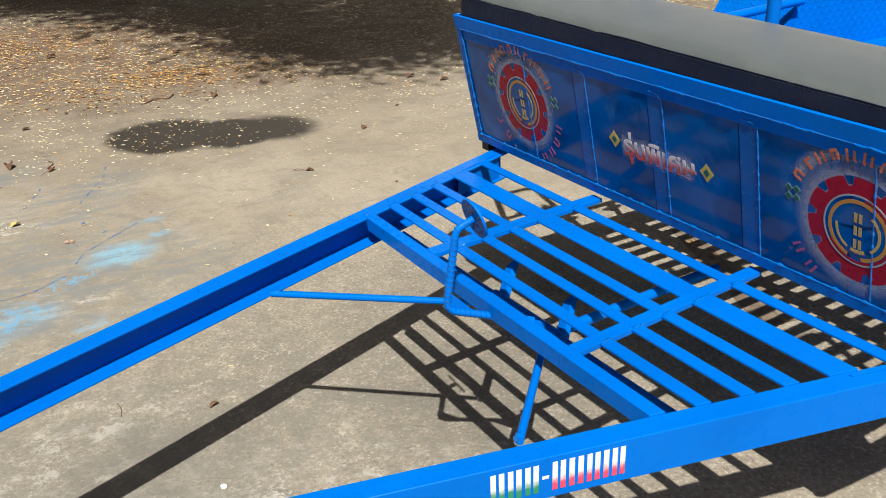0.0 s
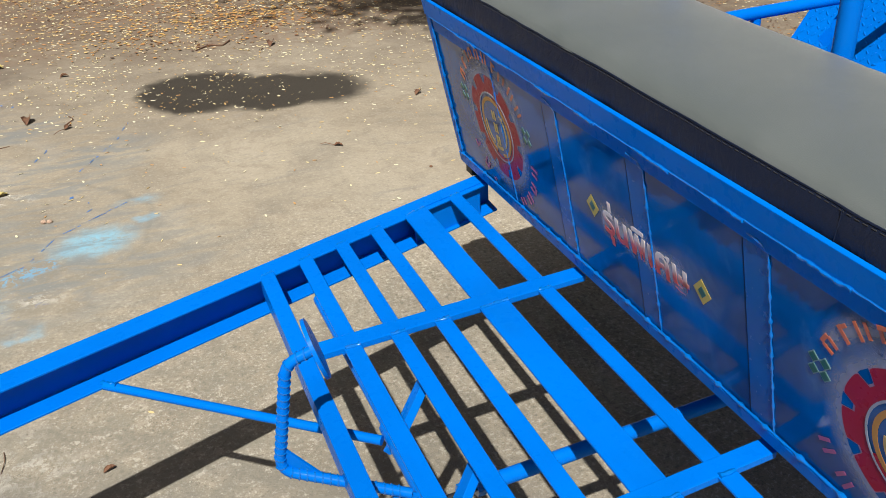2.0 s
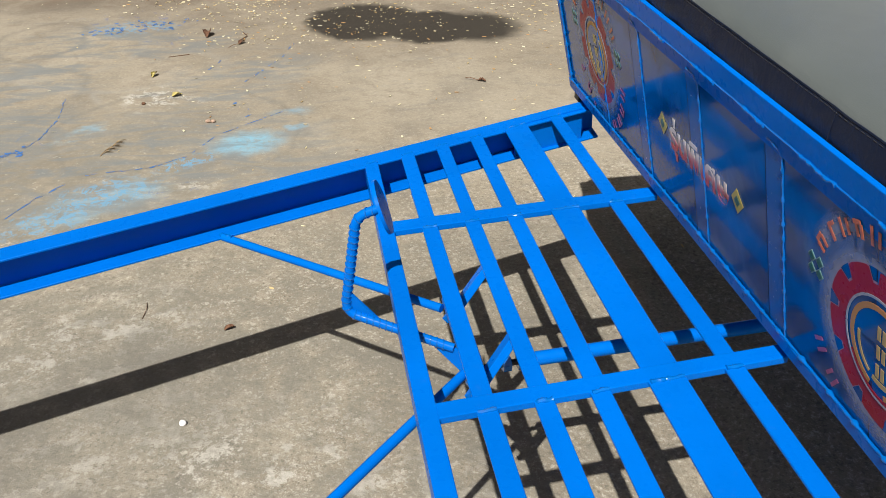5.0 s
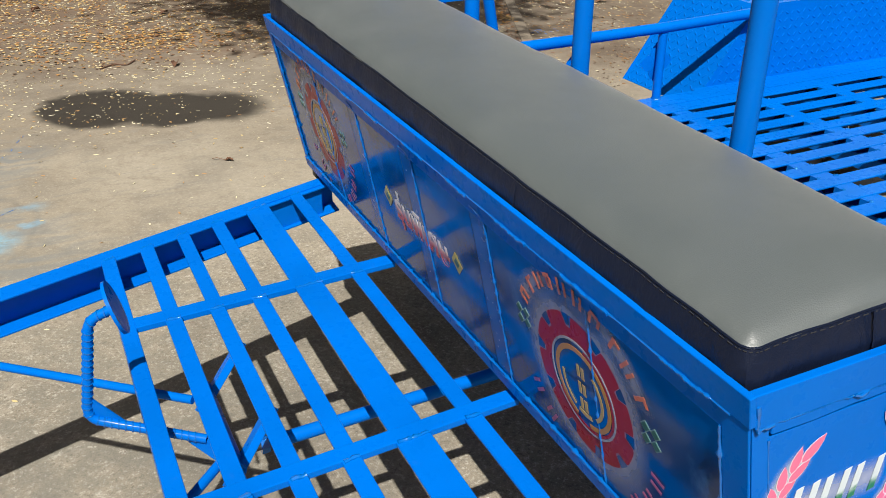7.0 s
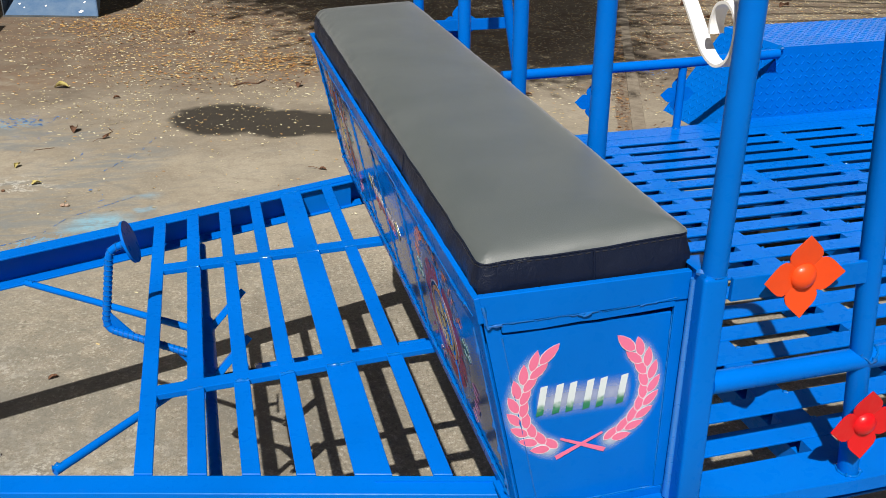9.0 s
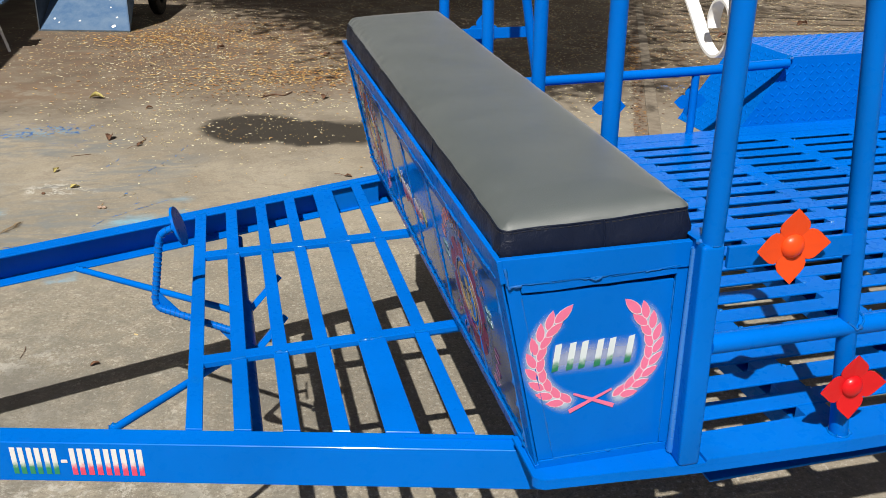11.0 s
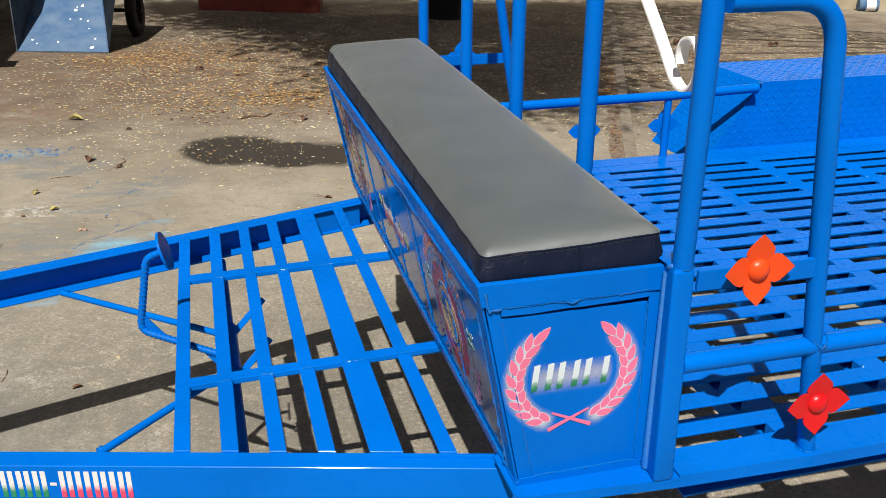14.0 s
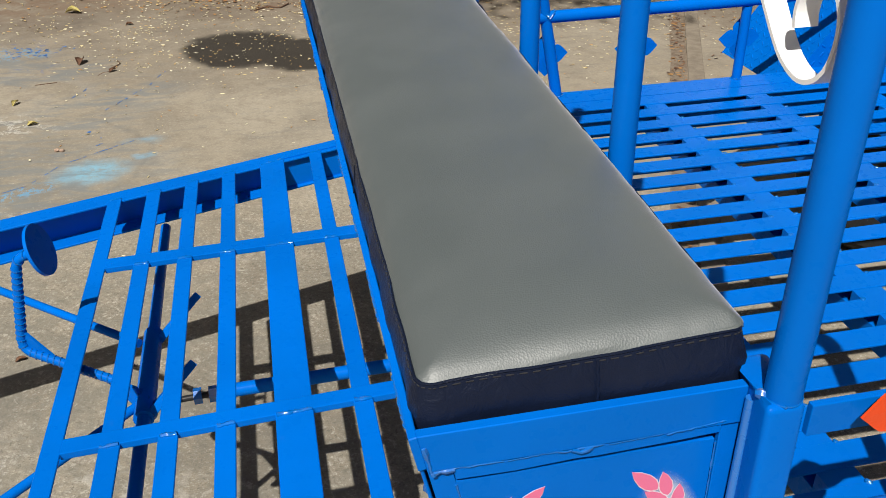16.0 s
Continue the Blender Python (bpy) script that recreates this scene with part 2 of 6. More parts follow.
def concrete():
    n = Nodes("weathered_concrete")
    p = n.place()
    broad = n.noise(p, 0.55, 5.0, 0.6)
    mid = n.noise(p, 2.6, 6.0, 0.62, 0.5)
    patch = n.noise(p, 6.0, 5.0, 0.6, 1.0)
    fine = n.noise(p, 38.0, 5.0, 0.7)
    grit = n.noise(p, 200.0, 2.0, 0.7)
    speck = n.noise(p, 75.0, 4.0, 0.75)
    blotch = n.noise(p, 14.0, 6.0, 0.70)
    smear = n.noise(n.vec("MULTIPLY", p, (1.0, 3.2, 1.0)), 3.4, 5.0, 0.65, 1.2)
    # gritty, pitted ground near the chassis; smoother, trowelled ground in the open yard
    worn = n.spots([(-0.9, 0.75, 1.6, 1.25, 0, 0.45), (0.4, 1.0, 1.4, 1.3, 0, 0.5)], wobble(n, 1.0, 0.9))
    grainy = n.ramp(worn, 0.0, 1.0, 0.28, 1.0)
    col = n.mix(n.ramp(broad, 0.35, 0.65), (0.240, 0.207, 0.156), (0.295, 0.263, 0.206))
    col = n.mix(n.math("MULTIPLY", n.ramp(mid, 0.46, 0.70), 0.55), col, (0.162, 0.145, 0.119))
    col = n.mix(n.math("MULTIPLY", n.ramp(mid, 0.44, 0.28), 0.50), col, (0.323, 0.287, 0.229))
    col = n.mix(n.math("MULTIPLY", n.ramp(patch, 0.50, 0.66), 0.40), col, (0.176, 0.146, 0.111))
    col = n.mix(n.math("MULTIPLY", n.ramp(smear, 0.52, 0.72), 0.40), col, (0.153, 0.148, 0.138))
    col = n.mix(n.math("MULTIPLY", n.ramp(smear, 0.42, 0.26), 0.35), col, (0.319, 0.295, 0.252))
    col = n.mix(n.math("MULTIPLY", n.ramp(blotch, 0.53, 0.65), n.math("MULTIPLY", grainy, 0.36)), col, (0.162, 0.143, 0.117))
    col = n.mix(n.math("MULTIPLY", n.ramp(blotch, 0.43, 0.34), n.math("MULTIPLY", grainy, 0.36)), col, (0.348, 0.319, 0.266))
    col = n.mix(n.math("MULTIPLY", n.ramp(fine, 0.45, 0.70), 0.22), col, (0.138, 0.122, 0.0994))
    col = n.mix(n.math("MULTIPLY", n.ramp(speck, 0.555, 0.615), n.math("MULTIPLY", grainy, 0.72)), col, (0.106, 0.0951, 0.0766))
    col = n.mix(n.math("MULTIPLY", n.ramp(speck, 0.435, 0.385), n.math("MULTIPLY", grainy, 0.80)), col, (0.426, 0.405, 0.348))
    col = n.mix(n.math("MULTIPLY", n.ramp(grit, 0.58, 0.70), n.math("MULTIPLY", grainy, 0.55)), col, (0.106, 0.0951, 0.0795))
    col = n.mix(n.math("MULTIPLY", n.ramp(grit, 0.40, 0.30), n.math("MULTIPLY", worn, 0.60)), col, (0.426, 0.405, 0.355))
    arcs = n.math("MULTIPLY", rings(n, [(-2.10, 4.17, 0.24, 0.34, 0, 0.14), (-1.97, 3.30, 0.20, 0.42, -12, 0.16), (-1.22, 2.75, 0.55, 0.50, 0, 0.05), (-1.35, 0.95, 0.62, 0.50, 30, 0.12), (-1.0, 0.55, 0.75, 0.60, 10, 0.10)], wobble(n, 2.2, 0.22)), n.ramp(smear, 0.30, 0.50, 0.35, 1.0))
    col = n.mix(n.math("MULTIPLY", arcs, 0.34), col, (0.117, 0.115, 0.106))
    pale_arcs = n.math("MULTIPLY", rings(n, [(-1.86, 2.98, 0.30, 0.42, -10, 0.12), (-2.0, 4.05, 0.48, 0.52, 0, 0.10), (-1.55, 3.62, 0.5, 0.30, 10, 0.14)], wobble(n, 2.6, 0.25)), n.ramp(mid, 0.36, 0.60))
    col = n.mix(n.math("MULTIPLY", pale_arcs, 0.28), col, (0.284, 0.287, 0.273))
    # worn, lime-bleached patches with a crusty edge
    crust = n.math("MULTIPLY", n.ramp(n.noise(p, 15.0, 8.0, 0.80), 0.515, 0.545), n.spots(
        [(-1.37, 1.22, 0.34, 0.20, 15, 0.45), (-1.137, 2.160, 0.11, 0.05, 10, 0.5), (-1.42, 3.17, 0.16, 0.10, 0, 0.6), (-0.9, 0.6, 0.5, 0.25, -20, 0.7)], wobble(n, 3.0, 0.5)))
    col = n.mix(n.math("MULTIPLY", crust, 0.9), col, (0.440, 0.422, 0.376))
    # greyer, trodden ground near the chassis
    grey = n.spots([(-1.0, 0.9, 1.3, 1.1, 0, 0.6), (-1.6, 2.2, 0.9, 0.7, 20, 0.7)], wobble(n, 1.2, 0.8))
    pitted = n.math("MULTIPLY", grey, n.ramp(blotch, 0.38, 0.60, 0.25, 1.0))
    col = n.mix(n.math("MULTIPLY", pitted, 0.68), col, (0.165, 0.156, 0.129))
    chips = n.math("MULTIPLY", grey, n.ramp(n.noise(p, 26.0, 6.0, 0.75), 0.60, 0.63))
    col = n.mix(n.math("MULTIPLY", chips, 0.5), col, (0.426, 0.405, 0.348))
    # blue overspray and drips
    mist = n.math("MULTIPLY", n.ramp(n.noise(p, 5.0, 6.0, 0.7), 0.36, 0.62), n.spots(
        [(-0.91, 2.59, 0.13, 0.10, 10, 0.7), (-1.42, 2.16, 0.17, 0.10, 30, 0.7), (-1.64, 2.79, 0.10, 0.03, 48, 0.6), (-0.70, 2.92, 0.08, 0.04, 10, 0.8), (-1.67, 2.80, 0.11, 0.035, 50, 0.7), (-1.60, 2.0, 0.14, 0.07, 20, 0.7), (-1.30, 2.23, 0.09, 0.06, 5, 0.7), (-1.16, 1.98, 0.05, 0.03, 25, 0.7), (-0.70, 2.73, 0.05, 0.03, 25, 0.7)], wobble(n, 9.0, 0.16)))
    col = n.mix(n.math("MULTIPLY", mist, 0.80), col, (0.170, 0.312, 0.412))
    sprayed = n.spots([(-0.912, 2.592, 0.12, 0.095, 15, 0.75)], wobble(n, 11.0, 0.12))
    col = n.mix(n.math("MULTIPLY", sprayed, n.ramp(n.noise(p, 30.0, 5.0, 0.75), 0.30, 0.60, 0.35, 0.95)), col, (0.170, 0.355, 0.468))
    drips = n.math("MULTIPLY", n.ramp(n.noise(p, 16.0, 5.0, 0.7, 0.5), 0.57, 0.62), n.spots(
        [(-1.62, 4.55, 0.33, 0.16, 0, 0.5), (-1.9, 2.75, 0.16, 0.10, 30, 0.5), (-2.1, 2.4, 0.25, 0.10, 40, 0.5), (-1.2, 2.2, 0.10, 0.06, 0, 0.5), (-1.45, 4.1, 0.15, 0.08, 10, 0.5)], wobble(n, 5.0, 0.3)))
    col = n.mix(n.math("MULTIPLY", drips, 0.35), col, (0.0213, 0.0994, 0.327))
    # bluish grey film where paint was swept about
    film = n.math("MULTIPLY", n.ramp(smear, 0.42, 0.60), n.spots([(-1.35, 2.45, 0.75, 0.45, 15, 0.6), (-1.75, 4.15, 0.45, 0.28, 10, 0.6), (-1.98, 3.4, 0.28, 0.5, 0, 0.5), (-1.62, 4.06, 0.34, 0.12, 12, 0.6), (-1.0, 3.4, 0.5, 0.25, 60, 0.7), (-2.0, 3.6, 0.35, 0.40, 0, 0.6), (-1.9, 2.85, 0.25, 0.3, 0, 0.6), (-1.35, 4.0, 0.40, 0.16, 15, 0.6)], wobble(n, 2.0, 0.6)))
    col = n.mix(n.math("MULTIPLY", film, 0.66), col, (0.146, 0.165, 0.174))
    flecks = n.math("MULTIPLY", n.ramp(n.noise(p, 20.0, 6.0, 0.78, 0.8), 0.51, 0.55), n.spots([(-1.45, 2.17, 0.20, 0.11, 30, 0.6), (-1.62, 1.98, 0.16, 0.08, 30, 0.6), (-1.15, 2.45, 0.14, 0.06, 40, 0.6), (-1.62, 4.38, 0.24, 0.12, 10, 0.6)], wobble(n, 7.0, 0.2)))
    col = n.mix(n.math("MULTIPLY", flecks, 0.85), col, (0.121, 0.270, 0.412))
    # a darker, damp-looking patch beside the drawbar
    damp = n.math("MULTIPLY", n.ramp(mid, 0.30, 0.60, 0.45, 1.0), n.spots([(-1.55, 0.70, 0.45, 0.40, 20, 0.7), (-1.2, 1.05, 0.35, 0.22, -20, 0.7)], wobble(n, 2.5, 0.4)))
    col = n.mix(n.math("MULTIPLY", damp, 0.55), col, (0.128, 0.122, 0.108))
    # brown soil and leaf dust farther off
    soil = n.math("MULTIPLY", n.spots([(1.0, 8.8, 7.0, 4.0, 0, 0.40), (5.5, 6.0, 2.8, 2.8, 0, 0.6), (3.9, 4.9, 1.5, 1.3, 20, 0.7), (6.0, 9.0, 4.5, 3.0, 10, 0.4), (7.0, 11.2, 4.5, 3.0, -10, 0.35)], wobble(n, 0.8, 1.6)), n.ramp(mid, 0.25, 0.7, 0.55, 1.0))
    col = n.mix(n.math("MULTIPLY", soil, 0.9), col, (0.0958, 0.0695, 0.0497))
    rusty = n.math("MULTIPLY", n.ramp(patch, 0.35, 0.60), n.spots([(-0.7, 7.4, 2.2, 1.6, 10, 0.5), (-1.9, 5.6, 0.7, 0.6, 0, 0.7), (0.6, 5.6, 0.9, 0.5, 10, 0.7)], wobble(n, 1.3, 1.0)))
    col = n.mix(n.math("MULTIPLY", rusty, 0.66), col, (0.146, 0.0958, 0.0639))
    # the wet patch
    wet = n.spots([(-0.24, 4.31, 0.36, 0.38, -10, 0.15), (0.12, 4.15, 0.33, 0.33, -25, 0.15), (0.40, 4.11, 0.28, 0.28, -25, 0.28)], wobble(n, 6.0, 0.16))
    col = n.mix(n.math("MULTIPLY", wet, 0.93), col, (0.0241, 0.0213, 0.0185))
    # oily stains under the frame
    oil = n.spots([(-0.05, 0.85, 0.5, 0.35, 20, 0.5), (-1.7, 5.0, 0.6, 0.2, 10, 0.6), (0.3, 1.5, 0.5, 0.3, 0, 0.6)], wobble(n, 4.0, 0.35))
    col = n.mix(n.math("MULTIPLY", oil, 0.22), col, (0.0497, 0.0461, 0.0426))
    rough = n.mix(wet, (0.9, 0.9, 0.9), (0.55, 0.55, 0.55))
    n.set(Base_Color=col, Roughness=rough)
    n.bsdf.inputs["Specular IOR Level"].default_value = 0.25
    relief = n.math("ADD", n.math("MULTIPLY", fine, 0.6), n.math("ADD", n.math("MULTIPLY", grit, 0.16), n.math("MULTIPLY", blotch, 0.8)))
    n.bump(n.math("MULTIPLY", relief, grainy), 0.8, 0.006)
    return n.mat


ground_mat = concrete()


def litter_mat(name, tones, rough=0.8):
    n = Nodes(name)
    ramp = n.node("ShaderNodeValToRGB")
    ramp.color_ramp.interpolation = "CONSTANT"
    n.put(ramp.inputs[0], n.island())
    for k in range(len(tones) - 2):
        ramp.color_ramp.elements.new(0.5)
    for k, tone in enumerate(tones):
        ramp.color_ramp.elements[k].position = k / len(tones)
        ramp.color_ramp.elements[k].color = (*tone, 1)
    n.set(Base_Color=ramp.outputs[0], Roughness=rough)
    return n.mat


petal_mat = litter_mat("fallen_petals", [(0.525, 0.454, 0.256), (0.420, 0.300, 0.120), (0.568, 0.525, 0.369), (0.360, 0.210, 0.085), (0.560, 0.505, 0.320), (0.470, 0.370, 0.180), (0.580, 0.545, 0.410)])
brown_mat = litter_mat("dry_brown_leaves", [(0.156, 0.0710, 0.0319), (0.227, 0.114, 0.0426), (0.0994, 0.0497, 0.0284), (0.284, 0.156, 0.0568), (0.0710, 0.0426, 0.0284)])
crown_mat = litter_mat("tree_leaves", [(0.0355, 0.0710, 0.0142), (0.0497, 0.0852, 0.0213), (0.0284, 0.0568, 0.0142)], 0.5)


def rough_stone(name, a, b, scale=6.0):
    n = Nodes(name)
    p = n.place()
    f = n.noise(p, scale, 6.0, 0.65)
    g = n.noise(p, scale * 14, 3.0)
    n.set(Base_Color=n.mix(n.ramp(f, 0.3, 0.7), a, b), Roughness=0.85)
    n.bump(n.math("ADD", f, n.math("MULTIPLY", g, 0.4)), 0.5, 0.01)
    return n.mat


plaster = rough_stone("weathered_plaster", (0.256, 0.213, 0.142), (0.355, 0.305, 0.213), 1.6)
red_metal = rough_stone("faded_red_paint", (0.142, 0.0248, 0.0177), (0.199, 0.0426, 0.0284), 5.0)
scoop_blue = rough_stone("worn_blue_bucket_steel", (0.0284, 0.0852, 0.192), (0.0923, 0.149, 0.234), 4.0)
scoop_rust = rough_stone("rusty_bucket_back", (0.156, 0.106, 0.0639), (0.256, 0.192, 0.128), 7.0)
scoop_in = rough_stone("dirty_bucket_inside", (0.0213, 0.0284, 0.0355), (0.0497, 0.0639, 0.0781), 6.0)
bark = rough_stone("grey_bark", (0.0852, 0.0639, 0.0426), (0.156, 0.121, 0.0852), 9.0)
groove_mat = rough_stone("gutter_debris", (0.114, 0.0816, 0.0568), (0.192, 0.156, 0.114), 20.0)
twig_mat = rough_stone("dry_twig", (0.0710, 0.0355, 0.0213), (0.128, 0.0710, 0.0426), 40.0)

# ---------------------------------------------------------------- mesh helpers


def part(name, bm, material, parent=None, label="", smooth=False, category="", kind="", group=""):
    """Links a bmesh as one mesh object, under a thing where one is given."""
    me = bpy.data.meshes.new(name)
    bmesh.ops.recalc_face_normals(bm, faces=bm.faces)
    bm.to_mesh(me)
    bm.free()
    me.materials.append(material)
    if smooth:
        for f in me.polygons:
            f.use_smooth = True
        me.set_sharp_from_angle(angle=radians(50))
    ob = new(name, me)
    if parent is not None:
        ob.parent = parent
    return tagged(ob, label, category, group, kind)


def thing(name, label, category, group="", at=(0, 0, 0)):
    ob = new(name)
    ob.location = at
    ob.empty_display_size = 0.1
    return tagged(ob, label, category, group)


def box(bm, lo, hi, bevel=0.0):
    vs = [bm.verts.new((x, y, z)) for x in (lo[0], hi[0]) for y in (lo[1], hi[1]) for z in (lo[2], hi[2])]
    fs = [bm.faces.new([vs[i] for i in f]) for f in ((0, 1, 3, 2), (4, 6, 7, 5), (0, 4, 5, 1), (2, 3, 7, 6), (0, 2, 6, 4), (1, 5, 7, 3))]
    if bevel:
        bmesh.ops.bevel(bm, geom=list({e for f in fs for e in f.edges}), offset=bevel, segments=2, profile=0.5, affect="EDGES")
    return bm


def prism(bm, poly, lift):
    """A closed solid from a planar loop of points and the vector through which it is pushed."""
    lift = Vector(lift)
    a = [bm.verts.new(Vector(p)) for p in poly]
    b = [bm.verts.new(Vector(p) + lift) for p in poly]
    bm.faces.new(a)
    bm.faces.new(b[::-1])
    for i in range(len(a)):
        j = (i + 1) % len(a)
        bm.faces.new((a[i], b[i], b[j], a[j]))
    return bm


def rounded(bm, amount, segments=2):
    bmesh.ops.bevel(bm, geom=bm.edges[:], offset=amount, segments=segments, profile=0.5, affect="EDGES", clamp_overlap=True)
    return bm


def sweep(bm, points, radius, sides=14, caps=True, wob=0.0, flat=None):
    """A tube along points. flat: (width, thickness, width's direction) for a ribbon."""
    pts = [Vector(p) for p in points]
    rings = []
    side = None
    for k, p in enumerate(pts):
        ahead = (pts[min(k + 1, len(pts) - 1)] - pts[max(k - 1, 0)]).normalized()
        if flat:
            u = Vector(flat[2]).normalized()
        else:
            if side is None:
                side = ahead.orthogonal().normalized()
            side = (side - ahead * side.dot(ahead)).normalized()
            u = side
        v = ahead.cross(u).normalized()
        ring = []
        if flat:
            for a, b in ((-1, -1), (1, -1), (1, 1), (-1, 1)):
                ring.append(bm.verts.new(p + u * a * flat[0] / 2 + v * b * flat[1] / 2))
        else:
            r = (radius[k] if isinstance(radius, (list, tuple)) else radius) * (1 + wob * random.uniform(-1, 1))
            for s in range(sides):
                t = 2 * math.pi * s / sides
                ring.append(bm.verts.new(p + (u * math.cos(t) + v * math.sin(t)) * r))
        rings.append(ring)
    for a, b in zip(rings, rings[1:]):
        for i in range(len(a)):
            j = (i + 1) % len(a)
            bm.faces.new((a[i], a[j], b[j], b[i]))
    if caps:
        bm.faces.new(rings[0][::-1])
        bm.faces.new(rings[-1])
    return bm


def bend(points, r, n=6):
    """A polyline with rounded corners."""
    pts = [Vector(p) for p in points]
    out = [pts[0]]
    for a, b, c in zip(pts, pts[1:], pts[2:]):
        i, o = (a - b).normalized(), (c - b).normalized()
        d = min(r, (a - b).length * 0.45, (c - b).length * 0.45)
        p, q = b + i * d, b + o * d
        for k in range(n + 1):
            t = k / n
            out.append(p.lerp(b, t).lerp(b.lerp(q, t), t))
    out.append(pts[-1])
    return out


def ball(bm, center, r, squash=1.0, detail=1):
    made = bmesh.ops.create_icosphere(bm, subdivisions=detail, radius=r)
    bmesh.ops.scale(bm, vec=(1, 1, squash), verts=made["verts"])
    bmesh.ops.translate(bm, vec=center, verts=made["verts"])
    return bm


def bead(name, points, parent, r=0.004, step=0.006, dots=0.0, seed=1, mat=None, side=(0, 0, 0)):
    """A hand-laid weld bead: uneven, with a blob every so often."""
    rnd = random.Random(seed)
    pts = [Vector(p) for p in points]
    out = []
    for a, b in zip(pts, pts[1:]):
        n = max(2, int((b - a).length / step))
        for k in range(n):
            j = Vector((rnd.uniform(-1, 1), rnd.uniform(-1, 1), rnd.uniform(-1, 1))) * r * 0.22
            out.append(a.lerp(b, k / n) + j)
    out.append(pts[-1])
    size = [r * rnd.uniform(0.65, 1.25) for _ in out]
    if dots:
        k, run = rnd.uniform(0.2, 0.8) * dots, 0.0
        for q in range(1, len(out)):
            run += (out[q] - out[q - 1]).length
            if run >= k:
                size[q] = r * rnd.uniform(1.8, 2.6)
                k += dots * rnd.uniform(0.7, 1.4)
    bm = bmesh.new()
    sweep(bm, out, size, 7)
    return part(name, bm, mat or blue_weld, parent, smooth=True)


def ripple(name, a, b, parent, r=0.002, wave=0.0016, seed=1, up=(0, 0, 1)):
    """A thin ragged weld line between two points, wandering up and down."""
    a, b, up = Vector(a), Vector(b), Vector(up)
    n = max(4, int((b - a).length / 0.004))
    pts = []
    for k in range(n + 1):
        q = a.lerp(b, k / n)
        w = noise.noise(Vector((q.y * 45 + seed, q.x * 45, q.z * 45))) + 0.6 * noise.noise(Vector((q.y * 130, q.x * 130 + seed, q.z * 130)))
        pts.append(q + up * w * wave)
    rnd = random.Random(seed)
    bm = bmesh.new()
    sweep(bm, pts, [r * rnd.uniform(0.55, 1.3) for _ in pts], 6)
    return part(name, bm, blue_weld, parent, smooth=True)


def ground_z(x, y=0.0):
    return -0.035 * x


# ---------------------------------------------------------------- ground
bm = bmesh.new()
grid = [-60, -20, -8, -4, -2, 0, 2, 4, 8, 20, 60]
verts = {(i, j): bm.verts.new((x, y, ground_z(x))) for i, x in enumerate(grid) for j, y in enumerate(grid)}
for i in range(len(grid) - 1):
    for j in range(len(grid) - 1):
        bm.faces.new((verts[i, j], verts[i + 1, j], verts[i + 1, j + 1], verts[i, j + 1]))
part("ground", bm, ground_mat, None, "weathered concrete yard with stains, overspray and a wet patch", category="ground", kind="structure")

# the gutter joint, a shallow strip filled with dead leaves
def gutter_x(y):
    return 1.72 + (y - 2.18) * 0.452


bm = bmesh.new()
rnd = random.Random(5)
left, right = [], []
for k in range(61):
    y = 0.6 + k * 0.16
    x = gutter_x(y)
    left.append(bm.verts.new((x - 0.065 + rnd.uniform(-0.008, 0.008), y, ground_z(x) + 0.004)))
    right.append(bm.verts.new((x + 0.045 + rnd.uniform(-0.006, 0.006), y, ground_z(x) + 0.004)))
for k in range(60):
    bm.faces.new((left[k], right[k], right[k + 1], left[k + 1]))
part("gutter", bm, groove_mat, None, "narrow gutter joint filled with dead leaves", category="gutter", kind="structure")
bm = bmesh.new()
for k in range(5):
    y = 0.6 + k * 1.94
    x = gutter_x(y)
    a, b = Vector((gutter_x(y) + 0.045, y, ground_z(x) - 0.01)), Vector((gutter_x(y + 1.93) + 0.045, y + 1.93, ground_z(gutter_x(y + 1.93)) - 0.01))
    prism(bm, [a, b, b + Vector((0.09, -0.03, 0)), a + Vector((0.09, -0.03, 0))], (0, 0, 0.019))
rounded(bm, 0.004, 1)
part("gutter_edge", bm, rough_stone("pale_kerb_concrete", (0.142, 0.117, 0.0887), (0.213, 0.181, 0.138), 14.0), None, "worn concrete edging along the gutter", category="edging", kind="structure")

# ---------------------------------------------------------------- front chassis frame
FAR_OUT = lambda x: 1.098 + 0.345 * x
FAR_IN = lambda x: 1.036 + 0.340 * x
NEAR_IN = lambda x: -0.393 - 0.271 * x
NEAR_OUT = lambda x: -0.443 - 0.274 * x
TOP, LOW = 0.700, 0.611
X0, X1 = -2.15, 0.150

chassis = thing("chassis_frame", "bright blue painted welded steel front chassis frame", "vehicle frame")


def channel(name, inner, outer, x0, x1, z0, z1, t=0.006):
    """A C-channel lying along the drawbar, its web on the outer side."""
    bm = bmesh.new()
    s = 1 if outer(0) > inner(0) else -1
    loops = []
    for x in (x0, x1):
        i_, o_ = inner(x), outer(x)
        w_ = o_ - s * t
        loops.append([bm.verts.new((x, a, b)) for a, b in ((i_, z0), (o_, z0), (o_, z1), (i_, z1), (i_, z1 - t), (w_, z1 - t), (w_, z0 + t), (i_, z0 + t))])
    a, b = loops
    for k in range(8):
        j = (k + 1) % 8
        bm.faces.new((a[k], a[j], b[j], b[k]))
    bm.faces.new(a[::-1])
    bm.faces.new(b)
    rounded(bm, 0.0014, 1)
    return part(name, bm, blue, chassis, "C-channel side rail")


